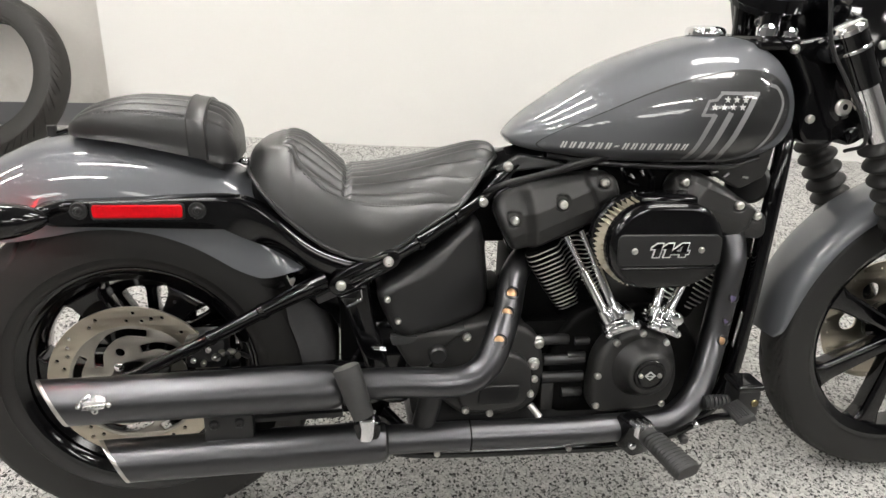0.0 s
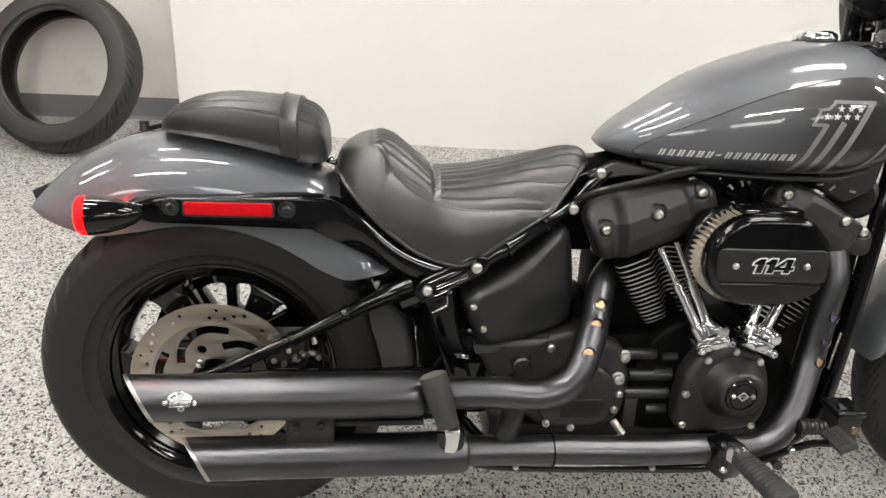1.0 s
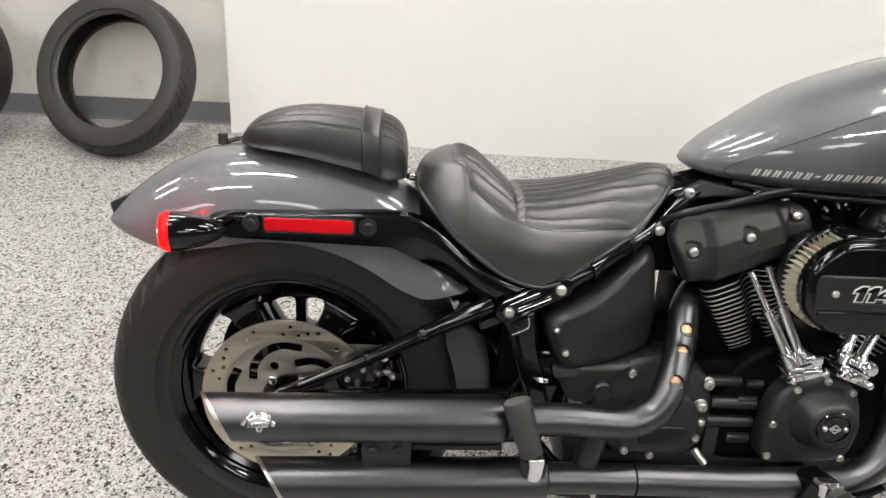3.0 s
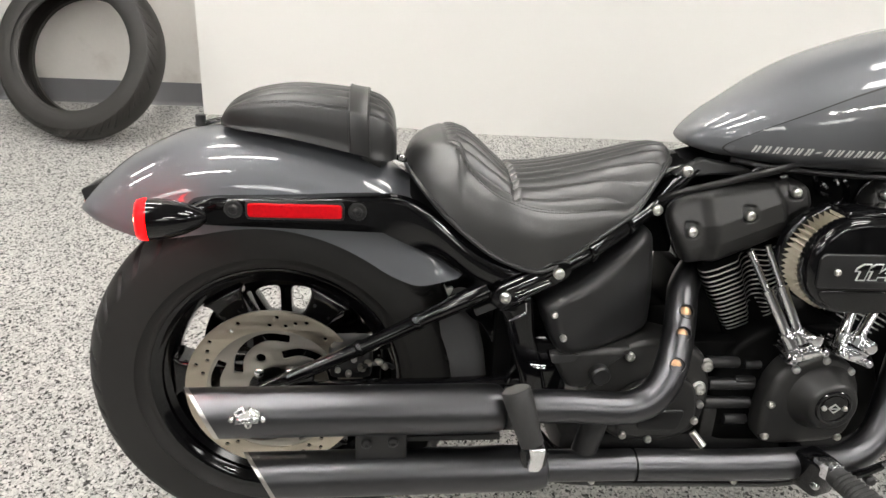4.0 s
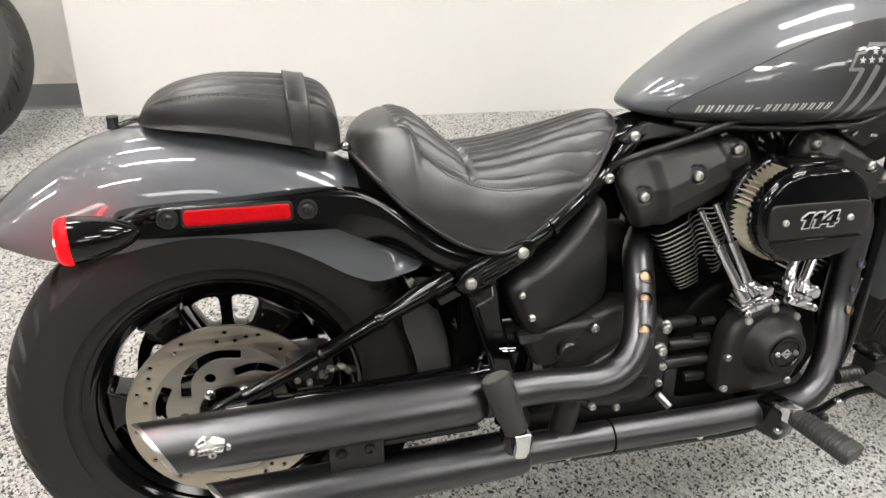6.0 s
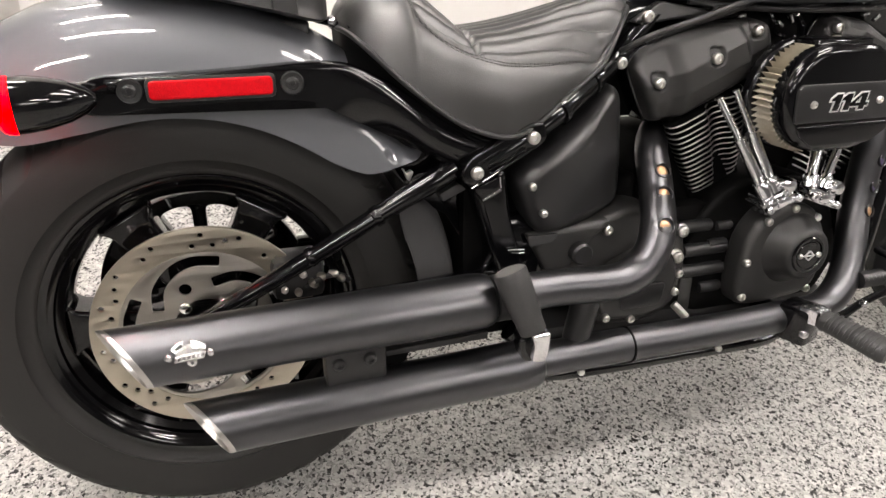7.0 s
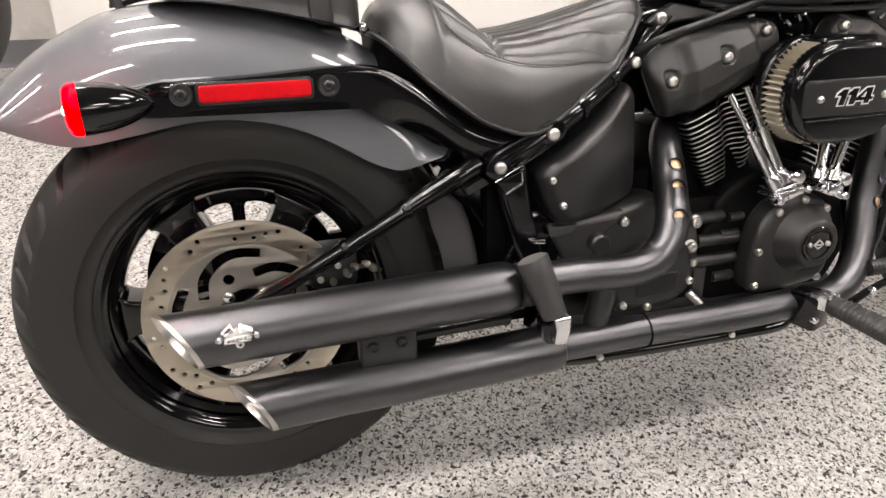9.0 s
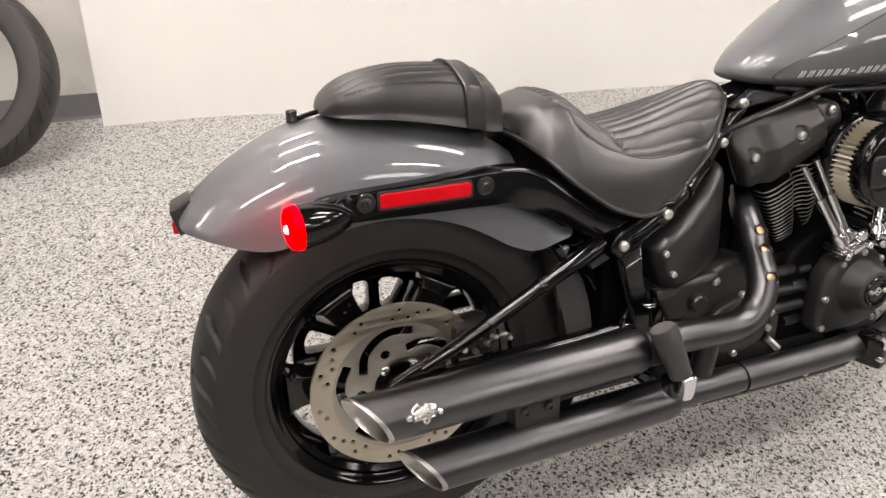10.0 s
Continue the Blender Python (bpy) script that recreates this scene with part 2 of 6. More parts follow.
def flat_curve(loops, thick, bevel, res=2):
    cu = bpy.data.curves.new("outline", "CURVE")
    cu.dimensions, cu.fill_mode = "2D", "BOTH"
    cu.extrude, cu.bevel_depth, cu.bevel_resolution, cu.offset = max(thick / 2 - bevel, 0), bevel, res, -bevel
    for pts in loops:
        sp = cu.splines.new("POLY")
        sp.points.add(len(pts) - 1)
        for q, p in zip(sp.points, pts):
            q.co = (p[0], p[1], 0, 1)
        sp.use_cyclic_u = True
    return cu


def curve_mesh(cu):
    ob = bpy.data.objects.new("outline", cu)
    me = bpy.data.meshes.new_from_object(ob)
    bm = bmesh.new()
    bm.from_mesh(me)
    bpy.data.objects.remove(ob)
    bpy.data.curves.remove(cu)
    bpy.data.meshes.remove(me)
    bmesh.ops.remove_doubles(bm, verts=bm.verts, dist=1e-5)
    for f in bm.faces:
        f.material_index = 1 if abs(f.normal.z) > 0.9995 else 0
    return bm


def plate(outline, y, thick, holes=(), bevel=0.0015, res=2):
    """A plate cut in the x-z plane, centred on y, with bevelled edges and holes through it."""
    bm = curve_mesh(flat_curve([outline, *holes], thick, bevel, res))
    bm.transform(Matrix.Translation((0, y, 0)) @ Matrix.Rotation(radians(90), 4, "X"))
    return bm


def arc(cx, cz, r, a0=0, a1=360, n=24, ends=False):
    return [(cx + r * math.cos(radians(a)), cz + r * math.sin(radians(a))) for a in np.linspace(a0, a1, n + 1 if ends else n, endpoint=ends)]


def rounded(points, per=6):
    return [(p.x, p.y) for p in smooth([(x, z, 0) for x, z in points], per, closed=True)]


def softened(points, r=0.01, k=4):
    """A polygon with its corners rounded off."""
    out = []
    P = [Vector(p) for p in points]
    for i, p in enumerate(P):
        a, b = P[i - 1], P[(i + 1) % len(P)]
        u, v = a - p, b - p
        d = min(r, u.length * 0.45, v.length * 0.45)
        s, e = p + u.normalized() * d, p + v.normalized() * d
        for j in range(k + 1):
            t = j / k
            q = s * (1 - t) ** 2 + p * 2 * t * (1 - t) + e * t * t
            out.append((q.x, q.y))
    return out


def grown(points, d):
    """A closed outline, drawn anticlockwise, moved outwards by d along its edges' normals."""
    out = []
    for k, p in enumerate(points):
        a, b, c = Vector(points[k - 1]), Vector(p), Vector(points[(k + 1) % len(points)])
        n, m = ((b - a).normalized(), (c - b).normalized())
        n, m = Vector((n.y, -n.x)), Vector((m.y, -m.x))
        out.append(tuple(b + (n + m) * d / max(0.35, 1 + n.dot(m))))
    return out


def block(x0, x1, y0, y1, z0, z1, bevel=0.004, seg=2):
    bm = bmesh.new()
    bmesh.ops.create_cube(bm, size=1)
    bm.transform(Matrix.Translation(((x0 + x1) / 2, (y0 + y1) / 2, (z0 + z1) / 2)) @ Matrix.Diagonal((x1 - x0, y1 - y0, z1 - z0, 1)))
    if bevel:
        bmesh.ops.bevel(bm, geom=bm.edges, offset=bevel, segments=seg, affect="EDGES", profile=0.5)
    return bm


def soft_step(a, b, v):
    t = max(0.0, min(1.0, (v - a) / (b - a)))
    return t * t * (3 - 2 * t)


def cast_cover(outline, front, back, rim=0.012, drop=0.012, n=220, rings=36):
    """A moulded cover: front(x, z) gives its face, rolled over at the rim and closed down to back."""
    P = [Vector(p) for p in outline]
    L = [0.0]
    for i in range(len(P)):
        L.append(L[-1] + (P[(i + 1) % len(P)] - P[i]).length)
    edge = []
    for i in range(n):
        q = L[-1] * i / n
        j = int(np.searchsorted(L, q, side="right")) - 1
        edge.append(P[j].lerp(P[(j + 1) % len(P)], (q - L[j]) / max(L[j + 1] - L[j], 1e-9)))
    c = sum(edge, Vector((0, 0))) / n
    loops = []
    for k in range(1, rings + 1):
        f = 1 - (1 - k / rings) ** 1.25
        loop = []
        for p in edge:
            q = c + (p - c) * f
            e = (1 - f) * (p - c).length
            fall = drop * (1 - math.sqrt(max(0.0, 1 - (max(0.0, rim - e) / rim) ** 2)))
            loop.append(Vector((q.x, front(q.x, q.y) + fall, q.y)))
        loops.append(loop)
    loops.append([Vector((p.x, max(back, v.y), p.y)) for p, v in zip(edge, loops[-1])])
    bm = skin(loops, cap=False)
    inner = [v for v, _ in zip(bm.verts, range(n))]
    hub = bm.verts.new((c.x, front(c.x, c.y), c.y))
    for j in range(n):
        bm.faces.new((hub, inner[(j + 1) % n], inner[j]))
    return bm


def joined(*bms):
    out = bms[0]
    for b in bms[1:]:
        me = bpy.data.meshes.new("piece")
        b.to_mesh(me)
        b.free()
        out.from_mesh(me)
        bpy.data.meshes.remove(me)
    return out


def moved(bm, m):
    bm.transform(m)
    return bm


# ---- the room ----
def room():
    slab = lambda x0, x1, y0, y1, z0, z1: block(x0, x1, y0, y1, z0, z1, 0)
    thing("floor", slab(-6.0, 7.0, -9.0, 2.1, -0.1, 0.0), FLOOR, "pale grey epoxy floor with charcoal paint flakes", "floor", kind="structure")
    thing("wall_north", slab(-6.0, 7.0, 1.97, 2.1, 0.0, 3.0), WALL, "off-white painted wall with faint scuffs", "wall", kind="structure")
    thing("wall_south", slab(-6.0, 7.0, -9.1, -9.0, 0.0, 3.0), DARK_WALL, "plain grey painted wall", "wall", kind="structure")
    thing("wall_west", slab(-6.1, -6.0, -9.0, 2.1, 0.0, 3.0), DARK_WALL, "plain grey painted wall", "wall", kind="structure")
    thing("wall_east", slab(7.0, 7.1, -9.0, 2.1, 0.0, 3.0), DARK_WALL, "plain grey painted wall", "wall", kind="structure")
    thing("ceiling", slab(-6.1, 7.1, -9.1, 2.1, 3.0, 3.1), CEILING, "plain grey workshop ceiling", "ceiling", kind="structure")
    cove = [(0.0, 0.0), (-0.018, 0.0), (-0.010, 0.006), (-0.006, 0.016), (-0.004, 0.092), (-0.002, 0.096), (0.0, 0.096)]
    thing("baseboard", skin([[Vector((x, 1.97 + y, z)) for y, z in cove] for x in (-6.0, 7.0)]), COVE, "dark grey vinyl cove base along the wall", "baseboard", kind="structure")


def ceiling_light(x, y, w=0.06, l=0.46, glow=None):
    body = thing("ceiling_light", skin([[Vector((x + sx, y + a, z)) for a, z in ((-w - 0.03, 3.0), (-w - 0.02, 2.96), (w + 0.02, 2.96), (w + 0.03, 3.0))] for sx in (-l - 0.02, l + 0.02)]),
                 HOUSING, "long white ceiling lamp with a lit diffuser", "ceiling lamp", group="ceiling lamps")
    part("diffuser", block(x - l, x + l, y - w, y + w, 2.935, 2.958, 0.006), glow or TUBE, body, "lit opal diffuser")


# unseen panel, added for the broad soft highlight along the mufflers
def highlight_panel(x, y):
    body = thing("highlight_panel", block(x - 0.62, x + 0.62, y - 0.42, y + 0.42, 2.965, 3.0, 0.006), HOUSING, "unseen square lit panel added for soft highlights", "ceiling lamp", group="panel lamps")
    part("diffuser", block(x - 0.58, x + 0.58, y - 0.38, y + 0.38, 2.955, 2.966, 0.003), PANEL, body, "lit opal diffuser")


def leaning_board():
    """Its foot bows a little along the wall and its standing edge is cut out of square."""
    foot = line([-0.584, -0.141, 0.29, 0.615, 1.46, 2.56, 3.6], [1.875, 1.864, 1.796, 1.766, 1.748, 1.653, 1.56])
    rings = []
    for k in range(43):
        x = -0.584 + 0.1 * k
        ring = []
        for back, z in ((0.0, 0.0), (0.0, 2.4), (0.012, 2.4), (0.012, 0.0)):
            ring.append(Vector((x + 0.052 * z * max(0.0, 1 - k / 12), foot(x) + back + 0.021 * z, z)))
        rings.append(ring)
    thing("wall_board", skin(rings), BOARD, "large white board leaning against the wall", "board")


room()
for lx in (-3.05, -0.6, 1.85, 4.3):
    for ly in (0.3, -0.75):
        if lx == 1.85:
            ceiling_light(lx, ly, 0.16, 0.52, WIDE_TUBE)
        else:
            ceiling_light(lx, ly)
for lx, ly in ((-0.6, 1.6), (1.6, -2.7), (-1.4, -2.1), (4.2, -2.7)):
    ceiling_light(lx, ly)
for lx in (-3.0, -0.7, 1.6, 3.9):
    highlight_panel(lx, -4.5)
leaning_board()


# ---- tyres ----
def tyre_mesh(R, half, bead, n=360, groove=0.004, pitch=26, wide=0.62, piece="all", wave=0.35, start=0.10, width=0.19, slant=1.1):
    """A motorcycle tyre turned about y: rounded tread with cut grooves, sidewalls and beads."""
    prof = []
    crown = R - half * 0.62
    for u in np.linspace(-1, 1, 57 if n < 800 else 141):
        y = half * 0.97 * math.sin(u * math.pi / 2)
        prof.append((crown + (R - crown) * math.sqrt(max(0.0, 1 - (abs(y) / half) ** 2.3)), y, abs(u)))
    side = [(crown - 0.010, half * 0.995), (crown - 0.020, half), (crown - 0.030, half * 0.99), (crown - 0.042, half * 0.965), ((crown + bead) / 2 - 0.006, half * 0.92), (bead + 0.024, half * 0.86), (bead + 0.014, half * 0.815), (bead + 0.011, half * 0.80), (bead + 0.009, half * 0.805), (bead + 0.006, half * 0.79), (bead, half * 0.72),
            (bead + 0.004, half * 0.55), (bead + 0.02, half * 0.6), ((crown + bead) / 2, half * 0.86), (crown - 0.02, half * 0.88), (R - 0.02, half * 0.55), (R - 0.014, 0.0)]
    full = prof + [(r, y, 2) for r, y in side] + [(r, -y, 2) for r, y in side[-2::-1]]
    if piece == "tread":
        full = prof
    elif piece == "carcass":
        full = [prof[-1]] + full[len(prof):] + [prof[0]]
    rings = []
    for i in range(n):
        a = 2 * math.pi * i / n
        ring = []
        for r, y, u in full:
            cut = 0.0
            if groove and u < 0.95:
                s = 1 if y > 0 else -1
                ph = (a / (2 * math.pi) * pitch + (0.5 if s > 0 else 0.0) + slant * u - wave * math.sin(u * 7)) % 1.0
                long = soft_step(start, start + 0.05, u) * (1 - soft_step(wide - 0.05, wide, u)) * soft_step(0.02, 0.04, ph) * (1 - soft_step(width, 0.02 + width, ph))
                short = soft_step(0.5 * wide, 0.5 * wide + 0.05, u) * (1 - soft_step(wide, wide + 0.05, u)) * soft_step(0.50, 0.54, ph) * (1 - soft_step(0.46 + width * 0.8, 0.50 + width * 0.8, ph))
                cut = groove * max(long, short)
            rr = r - cut
            ring.append(Vector((rr * math.cos(a), y, rr * math.sin(a))))
        rings.append(ring)
    return skin(rings, cap=False, closed=piece == "all", loop=True)


def loose_tyre(x, y, lean, turn, R, half, bead, label):
    m = Matrix.Rotation(radians(turn), 4, "Z") @ Matrix.Rotation(radians(-lean), 4, "X")
    carcass = moved(tyre_mesh(R, half, bead, 300, 0.003, 30, piece="carcass"), m)
    tread = moved(tyre_mesh(R, half, bead, 900, 0.0065, 30, 0.86, piece="tread", wave=0.0, start=0.26, width=0.14, slant=-1.5), m)
    low = min(v.co.z for v in tread.verts)
    for bm in (carcass, tread):
        bm.transform(Matrix.Translation((x, y, -low)))
    ob = thing("tyre", carcass, OLD_RUBBER, label, "tyre", group="used tyres along the wall")
    part("tread", tread, OLD_RUBBER, ob, "grooved tread")


loose_tyre(-0.9657, 1.7458, 33.5, -12.9, 0.3196, 0.0628, 0.2189, "worn black motorcycle tyre standing against the wall")
loose_tyre(-1.67, 1.745, 26, -6, 0.31, 0.065, 0.210, "worn black motorcycle tyre standing against the wall")

# ---- the motorcycle: x forward from the rear axle, y to its left, z up its own middle plane ----
motorcycle = tagged(new("motorcycle"), "grey cruiser motorcycle with black engine leaning on its stand", "motorcycle")
motorcycle.matrix_basis = pose(0, 0, 0.0071, -15.0, 0, 0)
REAR, FRONT = Vector((0, 0, 0.32)), Vector((1.63, 0, 0.328))


def bolt_mesh(name, r, h, material, socket=True):
    """A cap screw along -y with a rounded head and a hex socket."""
    prof = [(r, 0.004), (r, -h * 0.35), (r * 0.95, -h * 0.62), (r * 0.82, -h * 0.86), (r * 0.62, -h)]
    prof += [(r * 0.42, -h * 1.04), (r * 0.38, -h * 0.6), (0, -h * 0.6)] if socket else [(r * 0.4, -h * 1.15), (0, -h * 1.18)]
    return mesh_of(name, spun([(0, 0.004)] + prof, 12), material)


BOLT = bolt_mesh("bolt", 0.0085, 0.0055, ZINC)
SMALL_BOLT = bolt_mesh("bolt", 0.0058, 0.005, ZINC)
MID_BOLT = bolt_mesh("bolt", 0.0070, 0.0048, ZINC)
BLACK_BOLT = bolt_mesh("bolt", 0.0085, 0.006, SATIN)
DOME = bolt_mesh("bolt", 0.0065, 0.005, CHROME, False)


def bolts(parent, mesh, places, name="bolt"):
    for p in places:
        ob = part(name, mesh, None, parent)
        ob.location = p


def rear_wheel():
    c = REAR
    rim = [(0.215, -0.062), (0.2165, -0.058), (0.209, -0.055), (0.203, -0.05), (0.197, -0.035), (0.192, -0.012), (0.192, 0.012), (0.197, 0.035), (0.203, 0.05), (0.209, 0.055), (0.2165, 0.058), (0.215, 0.062),
           (0.209, 0.060), (0.200, 0.053), (0.188, 0.045), (0.182, 0.02), (0.179, 0.0), (0.181, -0.02), (0.186, -0.040), (0.196, -0.046), (0.198, -0.052), (0.205, -0.056), (0.209, -0.060)]
    wheel = part("rear_wheel", lathe(rim, 96, centre=c), GLOSS, motorcycle, "gloss black cast wheel")
    part("tyre", moved(tyre_mesh(0.327, 0.077, 0.211, n=1400, groove=0.008, pitch=20, wide=0.86, start=0.18, width=0.15, wave=0.05, slant=-0.65), Matrix.Translation(c)), RUBBER, wheel, "black rubber tyre with cut tread")
    part("hub", lathe([(0.012, -0.085), (0.045, -0.085), (0.05, -0.075), (0.05, -0.05), (0.04, -0.03), (0.04, 0.04), (0.055, 0.06), (0.05, 0.085), (0.012, 0.085)], 40, centre=c), GLOSS, wheel)
    ray = lambda r, a: (r * math.cos(radians(a)), r * math.sin(radians(a)))
    face = softened([ray(0.035, -28), ray(0.080, -12.5), ray(0.135, -9.8), ray(0.172, -9.8), ray(0.186, -13), ray(0.186, 13), ray(0.172, 9.8), ray(0.135, 9.8), ray(0.080, 12.5), ray(0.035, 28)], 0.010)
    spoke = mesh_of("spoke", plate(face, -0.016, 0.058, (), 0.005, 3), GLOSS)
    for k in range(6):
        ob = part("spoke", spoke, None, wheel)
        ob.matrix_basis = Matrix.Translation(c) @ Matrix.Rotation(-radians(59.5 + k * 60), 4, "Y")
    # the belt pulley on the far side, ribbed between its rings
    gaps = []
    for k in range(12):
        a = 89.5 + k * 30
        gaps.append(softened([ray(0.078, a + 7), ray(0.134, a + 4.5), ray(0.137, a + 15), ray(0.134, a + 25.5), ray(0.078, a + 23)], 0.010))
    edge = arc(0, 0, 0.1555, n=96)
    part("belt_pulley", moved(plate(edge, 0.076, 0.030, gaps + [arc(0, 0, 0.03, n=24)], 0.0015, 1), Matrix.Translation(c)), GLOSS, wheel, "black belt pulley with ribs")
    # brake disc with drilled holes and curved slots
    y = -0.083
    rotor = [arc(*ray(r, k * 72 + a), 0.0038, n=10) for k in range(5) for a, r in ((15, 0.138), (20.4, 0.1235), (8.3, 0.124), (1.6, 0.132), (66.5, 0.139), (49, 0.131), (42, 0.138))]
    slots = []
    for k in range(5):
        mid = smooth([(*ray(r, 150.5 + 72 * k - d), 0) for d, r in ((0, 0.069), (20, 0.086), (39, 0.097), (56, 0.1015), (76, 0.1015))], 5)
        left, right = [], []
        for q, p in enumerate(mid):
            d = (mid[min(q + 1, len(mid) - 1)] - mid[max(q - 1, 0)]).normalized()
            n = Vector((-d.y, d.x, 0)) * 0.0078
            left.append(((p + n).x, (p + n).y))
            right.append(((p - n).x, (p - n).y))
        slots.append(softened(left + right[::-1], 0.006, 3))
        slots.append(arc(*ray(0.066, 37.3 + 72 * k), 0.0085, n=16))
    part("brake_disc", moved(plate(arc(0, 0, 0.150, n=96), y, 0.0055, rotor + [arc(0, 0, 0.1145, n=80)], 0.0005, 1), Matrix.Translation(c)), DISC_STEEL, wheel, "drilled steel brake disc with a tan bloom")
    part("disc_carrier", moved(plate(arc(0, 0, 0.1148, n=80), y + 0.0004, 0.0048, slots + [arc(0, 0, 0.022, n=24)], 0.0005, 1), Matrix.Translation(c)), CARRIER, wheel, "dull steel disc carrier with curved slots")
    bolts(wheel, bolt_mesh("bolt", 0.0088, 0.006, CHROME, False), [(c.x + 0.044 * math.cos(radians(a)), y - 0.003, c.z + 0.044 * math.sin(radians(a))) for a in range(53, 413, 72)])
    part("axle", moved(spun([(0, 0.01), (0.017, 0.01), (0.017, -0.02), (0.013, -0.024), (0, -0.024)], 24), Matrix.Translation((c.x, y - 0.004, c.z))), SATIN, wheel)


def front_wheel():
    c = FRONT
    rim = [(0.250, -0.036), (0.252, -0.032), (0.245, -0.03), (0.238, -0.02), (0.236, 0.0), (0.238, 0.02), (0.245, 0.03), (0.252, 0.032), (0.250, 0.036), (0.240, 0.034), (0.226, 0.024), (0.222, 0.0), (0.226, -0.024), (0.240, -0.034)]
    wheel = part("front_wheel", lathe(rim, 96, centre=c), GLOSS, motorcycle, "gloss black cast wheel")
    part("tyre", moved(tyre_mesh(0.332, 0.05, 0.247, n=420, groove=0.003, pitch=34), Matrix.Translation(c)), RUBBER, wheel, "black rubber tyre with cut tread")
    part("hub", lathe([(0.01, -0.06), (0.034, -0.06), (0.04, -0.045), (0.034, -0.03), (0.034, 0.03), (0.055, 0.045), (0.05, 0.065), (0.01, 0.065)], 40, centre=c), GLOSS, wheel)
    spoke = mesh_of("spoke", plate(softened([(0.028, -0.018), (0.10, -0.0185), (0.20, -0.023), (0.232, -0.036), (0.232, 0.036), (0.20, 0.023), (0.10, 0.0185), (0.028, 0.018)], 0.012), 0.0, 0.044, (), 0.011, 3), GLOSS)
    for k in range(7):
        ob = part("spoke", spoke, None, wheel)
        ob.matrix_basis = Matrix.Translation(c) @ Matrix.Rotation(-radians(-103 + k * 360 / 7), 4, "Y")
    holes = [arc(r * math.cos(radians(a)), r * math.sin(radians(a)), 0.003, n=8) for k in range(12) for a, r in ((k * 30, 0.142), (k * 30 + 12, 0.134))]
    holes += [arc(0.085 * math.cos(radians(a)), 0.085 * math.sin(radians(a)), 0.022, n=16) for a in range(0, 360, 60)]
    part("brake_disc", moved(plate(arc(0, 0, 0.15, n=72), 0.068, 0.005, holes + [arc(0, 0, 0.05, n=24)], 0.0006, 1), Matrix.Translation(c)), DISC_STEEL, wheel, "drilled steel brake disc")


def arc_shell(c, a0, a1, top, side, half, thick=0.004, n=64, k=28, square=2.6):
    """A mudguard: a curved section swept round an axle; top and side give its radii by angle."""
    rings = []
    for a in np.linspace(a0, a1, n):
        rt, rs, h = top(a), side(a), half(a)
        out, inn = [], []
        for u in np.linspace(-1, 1, k):
            ph = u * math.pi / 2
            y = h * math.copysign(abs(math.sin(ph)) ** (2 / square), ph)
            r = rs + (rt - rs) * abs(math.cos(ph)) ** (2 / square)
            d = Vector((math.cos(radians(a)), 0, math.sin(radians(a))))
            out.append(c + d * r + Vector((0, y, 0)))
            q = 1 - thick / max(h, 0.02)
            inn.append(c + d * (r - thick * (abs(math.cos(ph)) + 0.05)) + Vector((0, y * q, 0)))
        rings.append(out + inn[::-1])
    return skin(rings)


